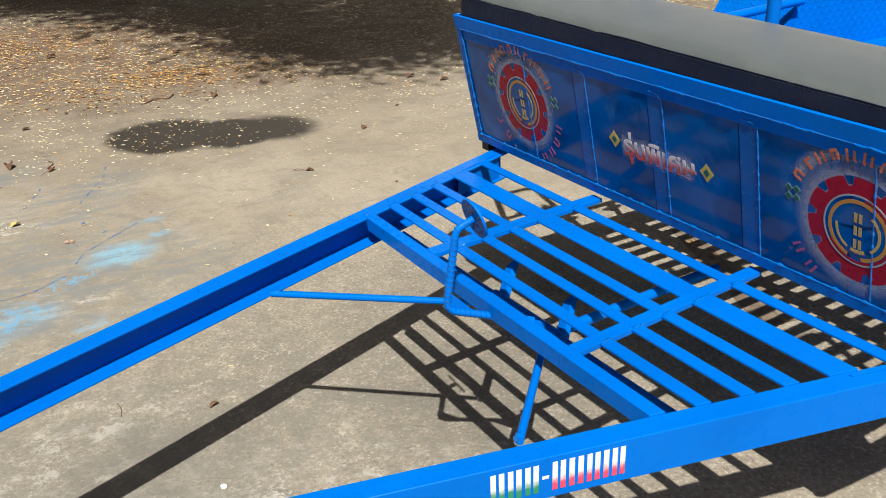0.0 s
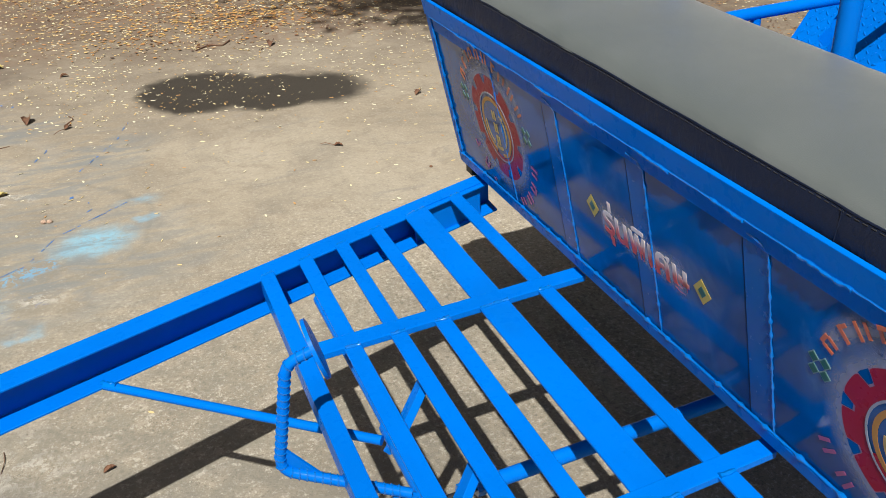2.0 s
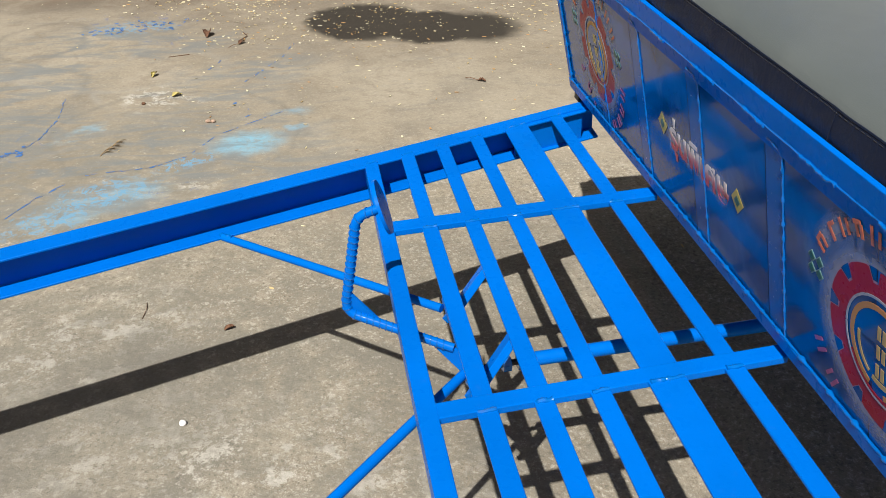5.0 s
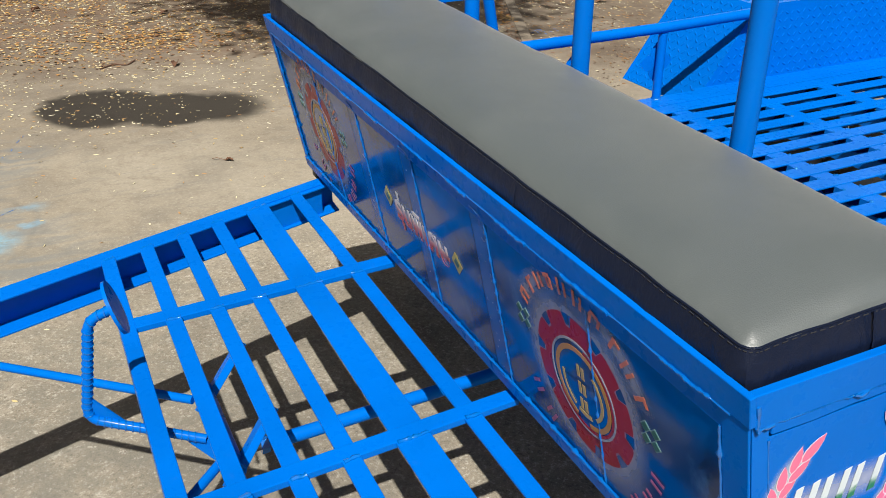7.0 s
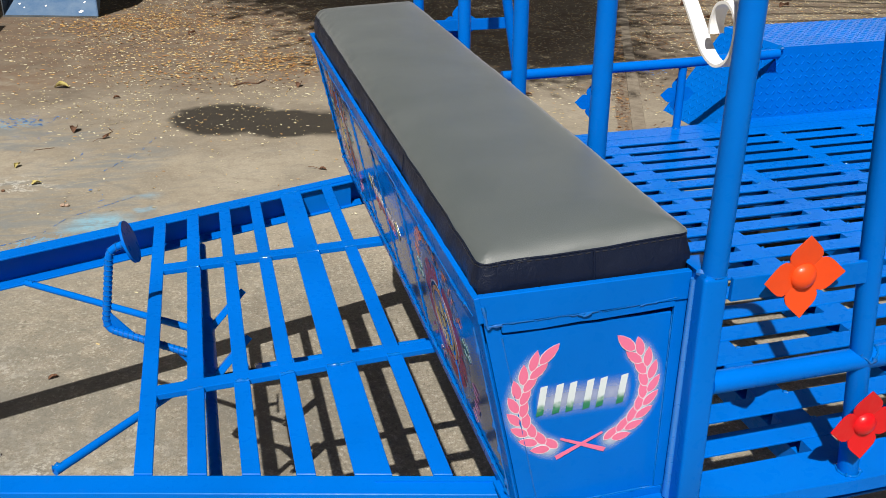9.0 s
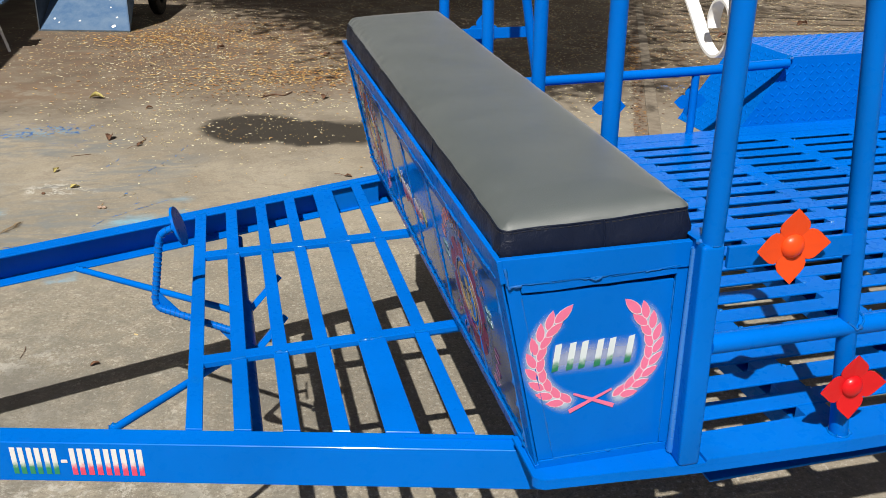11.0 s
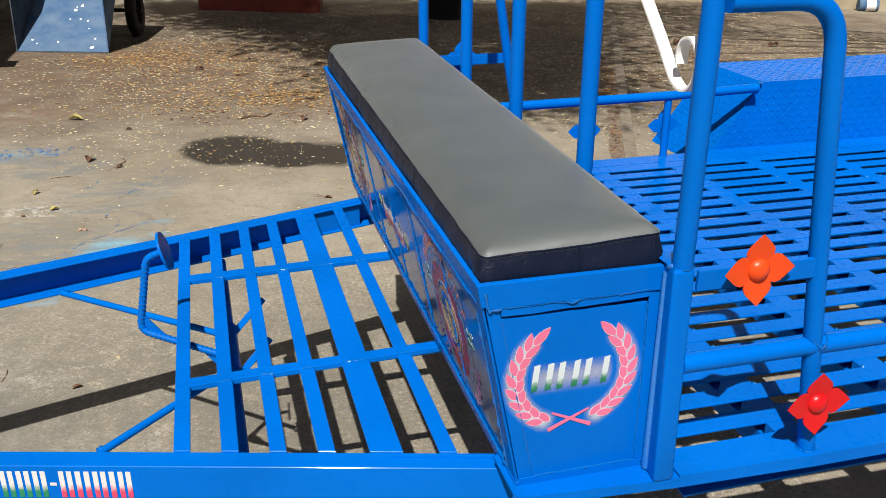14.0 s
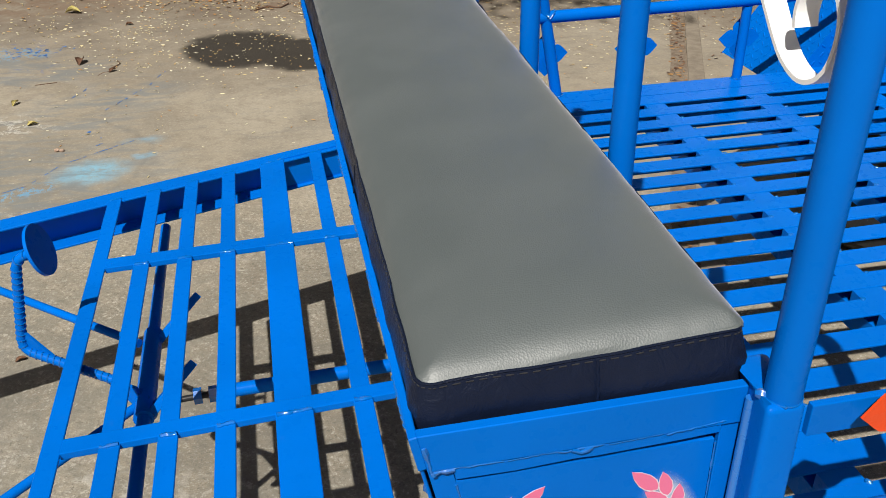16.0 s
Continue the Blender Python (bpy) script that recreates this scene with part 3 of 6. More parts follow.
channel("side_rail", FAR_IN, FAR_OUT, X0, X1, LOW, TOP)
near_rail = channel("side_rail", NEAR_IN, NEAR_OUT, X0, X1, LOW, TOP)
bm = bmesh.new()
prism(bm, [(X0 - 0.05, NEAR_OUT(X0) - 0.02, LOW + 0.01), (X0 + 0.06, NEAR_OUT(X0) - 0.02, LOW + 0.01), (X0 + 0.06, FAR_OUT(X0) + 0.02, LOW + 0.01), (X0 - 0.05, FAR_OUT(X0) + 0.02, LOW + 0.01)], (0, 0, 0.08))
part("hitch_plate", bm, blue, chassis)
bm = bmesh.new()
sweep(bm, [(X0, 0.33, LOW + 0.01), (X0, 0.33, ground_z(X0) + 0.01)], 0.03)
sweep(bm, [(X0, 0.33, ground_z(X0) + 0.012), (X0, 0.33, ground_z(X0))], 0.09)
part("prop_stand", bm, blue, chassis)

SLATS = [(-0.500, -0.468, "left"), (-0.410, -0.377, ""), (-0.319, -0.287, ""), (-0.228, -0.195, ""), (-0.131, -0.068, ""), (0.000, 0.033, "")]
for a, b, leg in SLATS:
    bm = bmesh.new()
    zt = TOP + 0.0022
    if leg == "left":
        poly = [(a, zt), (a, zt - 0.040), (a + 0.004, zt - 0.040), (a + 0.004, zt - 0.005), (b, zt - 0.005), (b, zt)]
    else:
        poly = [(a, zt), (a, zt - 0.006), (b, zt - 0.006), (b, zt)]
    loops = [[bm.verts.new((x, (NEAR_IN(x) + 0.0006) if e == 0 else (FAR_IN(x) + (0.012 if z > zt - 0.006 else -0.001)), z)) for x, z in poly] for e in (0, 1)]
    p, q = loops
    for k in range(len(poly)):
        m = (k + 1) % len(poly)
        bm.faces.new((p[k], p[m], q[m], q[k]))
    bm.faces.new(p[::-1])
    bm.faces.new(q)
    rounded(bm, 0.0012, 1)
    part("slat", bm, blue, chassis)
# two flat crossbars, lying a little askew: y of the near and far edge at the free end and at the box
CROSS = [((0.548, 0.589), (0.578, 0.618)), ((-0.022, 0.013), (0.009, 0.043))]


def cross_y(m, side, x):
    (a0, a1), (b0, b1) = CROSS[m]
    f = (x + 0.469) / 0.581
    return a0 + (b0 - a0) * f if side == 0 else a1 + (b1 - a1) * f


for (a0, a1), (b0, b1) in CROSS:
    bm = bmesh.new()
    prism(bm, [(-0.469, a0, TOP - 0.010), (0.112, b0, TOP - 0.010), (0.112, b1, TOP - 0.010), (-0.469, a1, TOP - 0.010)], (0, 0, 0.0135))
    rounded(bm, 0.0015, 2)
    part("crossbar", bm, blue, chassis)
for k, (a, b, _) in enumerate(SLATS):
    for m in range(2):
        bead("weld_bead", [(a + 0.002, cross_y(m, 0, a) - 0.001, TOP + 0.002), (b - 0.002, cross_y(m, 0, b) - 0.001, TOP + 0.002)], chassis, 0.0045, 0.005, seed=k * 7 + m) if k else None
    bead("weld_bead", [(a + 0.003, FAR_IN(a) + 0.010, TOP + 0.001), (b - 0.003, FAR_IN(b) + 0.010, TOP + 0.001)], chassis, 0.0035, 0.006, seed=40 + k)
# closing plates in the rails' mouths beside the seat box
for inner, s in ((FAR_IN, 1), (NEAR_IN, -1)):
    bm = bmesh.new()
    prism(bm, [(-0.10, inner(-0.10) + 0.012 * s, LOW + 0.004), (0.10, inner(0.10) + 0.012 * s, LOW + 0.004), (0.10, inner(0.10) + 0.018 * s, LOW + 0.004), (-0.10, inner(-0.10) + 0.018 * s, LOW + 0.004)], (0, 0, 0.088))
    part("closing_plate", bm, blue, chassis)

# V braces of round bar under the rails
for pts in (((-0.838, 0.757, 0.614), (-0.40, 0.385, 0.612)), ((-0.665, -0.085, 0.606), (-0.385, 0.195, 0.606))):
    bm = bmesh.new()
    sweep(bm, pts, 0.0090)
    part("brace", bm, blue, chassis, smooth=True)
    p = Vector(pts[0])
    bead("weld_bead", [p + Vector((-0.004, 0.004, 0.004)), p.lerp(Vector(pts[1]), 0.05) + Vector((0, 0, 0.006))], chassis, 0.0062, 0.004, seed=int(p.y * 100) + 9)

# sprayed lettering on the near rail, as plain bars
def on_rail(x, z, off=0.0004):
    return (x, NEAR_OUT(x) - off, z)


x = -0.822
marks = ["g2", "g2", "g2", "w", "p2", "p1", "p1", "p2", "p1", "p2"]
for mark in marks:
    bits = {"2": [(0.0, 0.0095), (0.0145, 0.0095)], "1": [(0.0, 0.0100)], "w": [(0.0, 0.0120)]}[mark[-1]]
    for dx, w in bits:
        z0, z1 = (0.655, 0.662) if mark == "w" else (0.628, 0.688)
        bm = bmesh.new()
        prism(bm, [on_rail(x + dx, z0), on_rail(x + dx + w, z0), on_rail(x + dx + w, z1), on_rail(x + dx, z1)], (0, -0.0004, 0))
        part("lettering_bar", bm, white_green if mark[0] == "g" else white_pink, near_rail)
    x += bits[-1][0] + bits[-1][1] + 0.0062

# ---------------------------------------------------------------- pedal
pedal = thing("foot_pedal", "blue foot pedal of ribbed bar with a round disc", "pedal")
C = Vector((-0.507, 0.298, 0.899))
N = Vector((0.95, -0.08, 0.28)).normalized()
bm = bmesh.new()
sweep(bm, [C - N * 0.003, C + N * 0.003], 0.048, 40)
rounded(bm, 0.0012, 1)
disc = part("pedal_disc", bm, blue, pedal, smooth=False)
U = N.orthogonal().normalized()
V = N.cross(U)
bm = bmesh.new()
for r, n in ((0.0, 1), (0.018, 6), (0.035, 10)):
    for k in range(n):
        t = 2 * math.pi * k / n
        c = C - N * 0.0034 + (U * math.cos(t) + V * math.sin(t)) * r
        sweep(bm, [c + N * 0.001, c - N * 0.001], 0.0035, 10)
part("hole", bm, steel_dark, disc)
arm = bend([C - N * 0.004, (-0.553, 0.303, 0.883), (-0.588, 0.300, 0.692), (-0.405, 0.215, 0.645)], 0.026, 6)
bm = bmesh.new()
dense = []
for a, b in zip(arm, arm[1:]):
    n = max(1, int((b - a).length / 0.004))
    dense += [a.lerp(b, k / n) for k in range(n)]
dense.append(arm[-1])
sweep(bm, dense, 0.0086, 14)
part("arm", bm, blue, pedal, "ribbed reinforcing bar", smooth=True)
bm = bmesh.new()
for k in range(3, len(dense) - 3, 3):
    t = (dense[k + 1] - dense[k - 1]).normalized()
    tilt = (t + Vector((0, 0.25, 0.1))).normalized()
    sweep(bm, [dense[k] - tilt * 0.0012, dense[k] + tilt * 0.0012], 0.0101, 12)
part("rib", bm, blue_weld, pedal)
bm = bmesh.new()
prism(bm, [(-0.578, 0.297, 0.735), (-0.578, 0.297, 0.690), (-0.520, 0.270, 0.672)], (0.002, 0.005, 0))
part("gusset", bm, blue, pedal)
bm = bmesh.new()
prism(bm, [(-0.45, 0.236, 0.655), (-0.385, 0.20, 0.640), (-0.372, 0.19, 0.575)], (0.003, 0.006, 0))
part("gusset", bm, blue, pedal)

# pivot shaft, levers and push rod under the slats
linkage = thing("brake_linkage", "blue pivot shaft with levers and a push rod", "linkage")
bm = bmesh.new()
sweep(bm, [(-0.368, -0.27, 0.608), (-0.380, 0.885, 0.608)], 0.0125)
part("pivot_shaft", bm, blue, linkage, smooth=True)
bm = bmesh.new()
sweep(bm, [(-0.372, 0.15, 0.608), (-0.375, 0.42, 0.608)], 0.019)
part("sleeve", bm, blue, linkage, smooth=True)
for y in (0.41, 0.175):
    bm = bmesh.new()
    sweep(bm, [(-0.385, y - 0.03, 0.590), (-0.285, y + 0.055, 0.655)], 0, flat=(0.034, 0.016, (0.4, -0.35, 0.55)))
    rounded(bm, 0.001, 1)
    part("lever", bm, blue, linkage)
bm = bmesh.new()
sweep(bm, [(-0.262, 0.288, 0.535), (0.30, 0.302, 0.535)], 0.0145, 20)
part("push_rod", bm, blue, linkage, smooth=True)
bm = bmesh.new()
sweep(bm, [(-0.365, 0.280, 0.535), (-0.255, 0.288, 0.535)], 0.0065, 10)
part("threaded_rod", bm, steel_dark, linkage, smooth=True)
for xx in (-0.30, -0.270):
    bm = bmesh.new()
    sweep(bm, [(xx, 0.286, 0.535), (xx + 0.016, 0.287, 0.535)], 0.0165, 6)
    part("nut", bm, blue_weld, linkage)
bm = bmesh.new()
ball(bm, (-0.372, 0.190, 0.590), 0.020, 1.0, 2)
sweep(bm, [(-0.372, 0.190, 0.575), (-0.372, 0.190, 0.625)], 0.010)
part("ball_joint", bm, blue_weld, linkage, smooth=True)

# ---------------------------------------------------------------- seat box
YN, YF = -0.570, 1.195
DZ_LEDGE = 0.739
ZB, ZT = 0.722, 1.140
XB, XT, XR = 0.102, 0.018, 0.335


def on_front(y, z, off=0.0):
    """A place on the seat box's leaning front, off metres proud of it."""
    n = Vector((-(ZT - ZB), 0, -(XB - XT))).normalized()
    x = XB + (XT - XB) * (z - ZB) / (ZT - ZB)
    return Vector((x, y, z)) + n * off


OUTW = Vector((-(ZT - ZB), 0, -(XB - XT))).normalized()
seat_box = thing("seat_box", "blue welded sheet-steel seat box with painted emblems", "seat box")
bm = bmesh.new()
prism(bm, [(XB, YN + 0.030, ZB), (XT + 0.003, YN + 0.030, ZT - 0.012), (XR, YN + 0.030, ZT - 0.012), (XR, YN + 0.030, ZB)], (0, YF - YN - 0.060, 0))
part("box_body", bm, blue, seat_box)


def front_plate(name, y0, y1, z0, z1, off0, off1, mat, parent=None, bev=0.001):
    bm = bmesh.new()
    prism(bm, [on_front(y0, z0, off0), on_front(y1, z0, off0), on_front(y1, z1, off0), on_front(y0, z1, off0)], OUTW * (off1 - off0))
    if bev:
        rounded(bm, bev, 1)
    return part(name, bm, mat, parent or seat_box)


panel = front_plate("front_panel", YN + 0.012, YF - 0.012, ZB + 0.012, ZT - 0.04, 0.0005, 0.0025, blue_panel)
tagged(panel, "glossy dark blue panel")
front_plate("top_rail", YN - 0.0082, YF + 0.0082, ZT - 0.040, ZT, -0.001, 0.0075, blue)
front_plate("lower_strip", YN + 0.03, YF - 0.03, ZT - 0.072, ZT - 0.0415, 0.0027, 0.0052, blue)
front_plate("bottom_rail", YN - 0.0042, YF + 0.0042, ZB, ZB + 0.026, -0.001, 0.008, blue)
for y0, y1 in ((YN - 0.0047, YN + 0.036), (YF - 0.022, YF + 0.0047)):
    front_plate("corner_stile", y0, y1, ZB + 0.0265, ZT - 0.0405, 0.0027, 0.0062, blue)
RIBS = [0.862, 0.580, 0.293, 0.006, -0.276]
for k, y in enumerate(RIBS):
    front_plate("rib", y, y + 0.051, ZB + 0.027, ZT - 0.069, 0.0026, 0.0030, rib_blue, bev=0)
    front_plate("rib_joint", y + 0.0512, y + 0.0540, ZB + 0.027, ZT - 0.069, 0.0026, 0.0028, joint_blue, bev=0)
    z0, z1 = ZB + 0.022, ZT - 0.062
    bead("weld_bead", [on_front(y, z0, 0.0034), on_front(y, z1 - 0.012, 0.0034), on_front(y + 0.012, z1, 0.005), on_front(y + 0.040, z1 + 0.002, 0.005)], seat_box, 0.0016, 0.006, 0.034, seed=90 + k)
bead("weld_bead", [on_front(YN + 0.03, ZB + 0.028, 0.006), on_front(YF - 0.02, ZB + 0.028, 0.006)], seat_box, 0.0024, 0.008, 0.06, seed=3)
bead("weld_bead", [on_front(YF - 0.023, ZB + 0.03, 0.006), on_front(YF - 0.023, ZT - 0.07, 0.006)], seat_box, 0.0022, 0.008, 0.04, seed=4)
bead("weld_bead", [on_front(YN + 0.038, ZB + 0.03, 0.006), on_front(YN + 0.038, ZT - 0.07, 0.006)], seat_box, 0.0022, 0.008, 0.05, seed=6)
bead("weld_bead", [on_front(YN + 0.02, ZT - 0.0405, 0.0075), on_front(YF - 0.02, ZT - 0.0405, 0.0075)], seat_box, 0.0016, 0.012, seed=12)
rnd = random.Random(11)
y = YN + 0.05
while y < YF - 0.1:
    w = rnd.uniform(0.06, 0.11)
    ripple("weld_bead", on_front(y, ZT - 0.0405, 0.009), on_front(min(y + w, YF), ZT - 0.0405, 0.009), seat_box, 0.0029, 0.0026, seed=int(y * 1000) + 2000)
    y += w + rnd.uniform(0.06, 0.13)

# near and far ends
for s, ye in ((-1, YN), (1, YF)):
    def ex(z, inset=0.0):
        return XB + (XT - XB) * (z - ZB) / (ZT - ZB) + inset

    def end_plate(name, poly, y0, y1, mat, bev=0.001):
        bm = bmesh.new()
        prism(bm, [(px, ye + s * y0, pz) for px, pz in poly], (0, s * (y1 - y0), 0))
        if bev:
            rounded(bm, bev, 1)
        return part(name, bm, mat, seat_box)

    zi, zo = ZT - 0.060, ZB + 0.035
    end_plate("end_panel", [(ex(zo, 0.0265), zo - 0.0025), (XR - 0.0175, zo - 0.0025)] + [(XR - 0.0225 - (XR - 0.0225 - ex(zi, 0.0235)) * k / 14, zi - 0.0065 + 0.0016 * noise.noise(Vector((k * 0.9, 3, 0)))) for k in range(15)], -0.003, 0.0026, blue, 0.0006)
    end_plate("end_top_rail", [(ex(ZT - 0.045), ZT - 0.045), (XR, ZT - 0.045), (XR, ZT), (ex(ZT), ZT)], -0.003, 0.008, blue)
    end_plate("end_strip", [(ex(zi, 0.0235), zi - 0.001), (ex(zi, 0.08), zi - 0.0012), (ex(zi, 0.14), zi + 0.0015), (ex(zi, 0.16), zi + 0.0005), (XR - 0.06, zi + 0.003), (XR - 0.02, zi + 0.004), (XR - 0.02, ZT - 0.046), (ex(ZT - 0.046, 0.0235), ZT - 0.046)], -0.002, 0.0062, blue)
    end_plate("end_bottom_rail", [(ex(ZB), ZB), (XR, ZB), (XR, zo - 0.003), (ex(zo - 0.003), zo - 0.003)], -0.003, 0.004, blue)
    end_plate("front_stile", [(ex(zo - 0.002), zo - 0.002), (ex(zo - 0.002, 0.026), zo - 0.002), (ex(ZT - 0.046, 0.0225), ZT - 0.046), (ex(ZT - 0.046), ZT - 0.046)], -0.003, 0.0028, blue, 0.0004)
    end_plate("rear_stile", [(XR - 0.017, zo - 0.002), (XR, zo - 0.002), (XR, ZT - 0.046), (XR - 0.020, ZT - 0.046)], -0.003, 0.0045, blue)
    if s < 0:
        q = ye - 0.003
        bead("weld_bead", [(ex(zo, 0.028), q, zo - 0.002), (XR - 0.0185, q, zo - 0.002)], seat_box, 0.0013, 0.007, 0.05, seed=51)
        bead("weld_bead", [(XR - 0.0183, q, zo), (XR - 0.0215, q, zi - 0.01)], seat_box, 0.0010, 0.007, 0.05, seed=57)
        bead("weld_bead", [(ex(zo, 0.027), q, zo), (ex(zi, 0.024), q, zi - 0.01)], seat_box, 0.0008, 0.008, 0.09, seed=58)
        q = ye - 0.0075
        for a, c, r, sd in ((0.050, 0.098, 0.0020, 1), (0.102, 0.150, 0.0012, 2), (0.150, 0.195, 0.0027, 3), (0.20, 0.255, 0.0012, 4), (0.258, 0.318, 0.0026, 5)):
            ripple("weld_bead", (a, q, ZT - 0.046), (c, q, ZT - 0.045 + (0.004 if sd == 5 else 0)), seat_box, r * 0.46, 0.0020, seed=200 + sd)
        bead("weld_bead", [(0.163, q - 0.0005, ZT - 0.045), (0.172, q - 0.001, ZT - 0.0485), (0.184, q - 0.0005, ZT - 0.046)], seat_box, 0.0022, 0.004, seed=222)
        ripple("weld_bead", (ex(ZT) + 0.004, ye - 0.0078, ZT - 0.014), (ex(ZT - 0.05) + 0.006, ye - 0.0065, ZT - 0.050), seat_box, 0.0032, 0.0025, seed=210, up=(1, 0, 0))
        ripple("weld_bead", (ex(ZT - 0.05) + 0.002, ye - 0.006, ZT - 0.047), (0.052, ye - 0.0065, ZT - 0.046), seat_box, 0.0028, 0.003, seed=211)
        bead("weld_bead", [(XR - 0.002, ye - 0.006, DZ_LEDGE + 0.003), (XR + 0.000, ye - 0.010, DZ_LEDGE + 0.035)], seat_box, 0.0030, 0.004, seed=56)

bm = bmesh.new()
box(bm, (XB + 0.005, YF - 0.035, ZB - 0.035), (XB + 0.05, YF + 0.004, ZB - 0.0005), 0.002)
part("foot", bm, steel_dark, seat_box, "small dark steel foot")

# square corner posts at the back of the box
for s, ye in ((-1, YN), (1, YF)):
    bm = bmesh.new()
    out = 0.060 if s < 0 else 0.040
    prism(bm, [(XR + 0.0040, ye - s * 0.02, DZ_LEDGE), (XR + 0.038, ye - s * 0.02, DZ_LEDGE), (XR + 0.034, ye + s * out, DZ_LEDGE), (XR - 0.006, ye + s * out, DZ_LEDGE), (XR + 0.0040, ye + s * 0.004, DZ_LEDGE)], (-0.002, -s * 0.008, ZT + 0.008 - DZ_LEDGE))
    rounded(bm, 0.0070, 4)
    part("corner_post", bm, blue, seat_box, smooth=True)
    bm = bmesh.new()
    sweep(bm, [(XR + 0.0005 - 0.002 * k / 8, ye + s * 0.016, DZ_LEDGE + 0.004 + (ZT - 0.012 - DZ_LEDGE) * k / 8) for k in range(9)], [0.0072 - 0.0022 * k / 8 for k in range(9)], 20)
    part("corner_fillet", bm, fillet_blue, seat_box, "glossy rounded paint fillet", smooth=True)
    ripple("weld_bead", (XR - 0.006, ye + s * 0.026, ZT + 0.006), (XR + 0.020, ye + s * 0.043, ZT + 0.008), seat_box, 0.0042, 0.003, seed=60 + s)

# ---------------------------------------------------------------- painted emblems
def front_shape(name, polys, mat, parent, off):
    """Flat painted shapes on the front, each one a part; each polygon is a list of (y, z)."""
    for poly in polys:
        bm = bmesh.new()
        prism(bm, [on_front(a, b, off) for a, b in poly], OUTW * 0.0005)
        part(name, bm, mat, parent)


def halo(name, loops, mat, parent, place, ring=False):
    """A soft sprayed strip: loops of (inner point, outer point), solid at the inner edge."""
    bm = bmesh.new()
    uv = bm.loops.layers.uv.new("spray")
    for strip in loops:
        vs = [(bm.verts.new(place(*a)), bm.verts.new(place(*b))) for a, b in strip]
        m = len(vs) - 1
        for k, ((a, b), (c, d)) in enumerate(zip(vs, vs[1:])):
            f = bm.faces.new((a, b, d, c))
            for lp, v, u in zip(f.loops, (1, 0, 0, 1), (k, k, k + 1, k + 1)):
                lp[uv].uv = (0.5 if ring else u / m, v)
    return part(name, bm, mat, parent)


def ring_poly(cy, cz, r0, r1, a0, a1, n=10):
    out = [(cy + r1 * math.cos(radians(a0 + (a1 - a0) * k / n)), cz + r1 * math.sin(radians(a0 + (a1 - a0) * k / n))) for k in range(n + 1)]
    return out + [(cy + r0 * math.cos(radians(a1 - (a1 - a0) * k / n)), cz + r0 * math.sin(radians(a1 - (a1 - a0) * k / n))) for k in range(n + 1)]


def bar_at(cy, cz, r, a, w, h):
    """A letter-sized bar standing on a circle."""
    c, s = math.cos(radians(a)), math.sin(radians(a))
    m = (cy + r * c, cz + r * s)
    return [(m[0] + c * q * h / 2 - s * p * w / 2, m[1] + s * q * h / 2 + c * p * w / 2) for p, q in ((-1, -1), (1, -1), (1, 1), (-1, 1))]


def glyph_rows(cy, cz, r, a, w, h, rnd):
    """Unreadable lettering as a few plain bars."""
    out = []
    k = rnd.choice((0, 1, 2))
    da = math.degrees(w / r) * 0.36
    if k == 0:
        out += [bar_at(cy, cz, r, a - da, w * 0.26, h), bar_at(cy, cz, r, a + da, w * 0.26, h * 0.85)]
    elif k == 1:
        out += [bar_at(cy, cz, r, a, w * 0.3, h), bar_at(cy, cz, r + h * 0.36, a + da, w * 0.5, h * 0.22)]
    else:
        out += [bar_at(cy, cz, r + h * 0.36, a, w * 0.8, h * 0.24), bar_at(cy, cz, r - h * 0.10, a - da, w * 0.26, h * 0.7), bar_at(cy, cz, r - h * 0.10, a + da, w * 0.26, h * 0.7)]
    return out


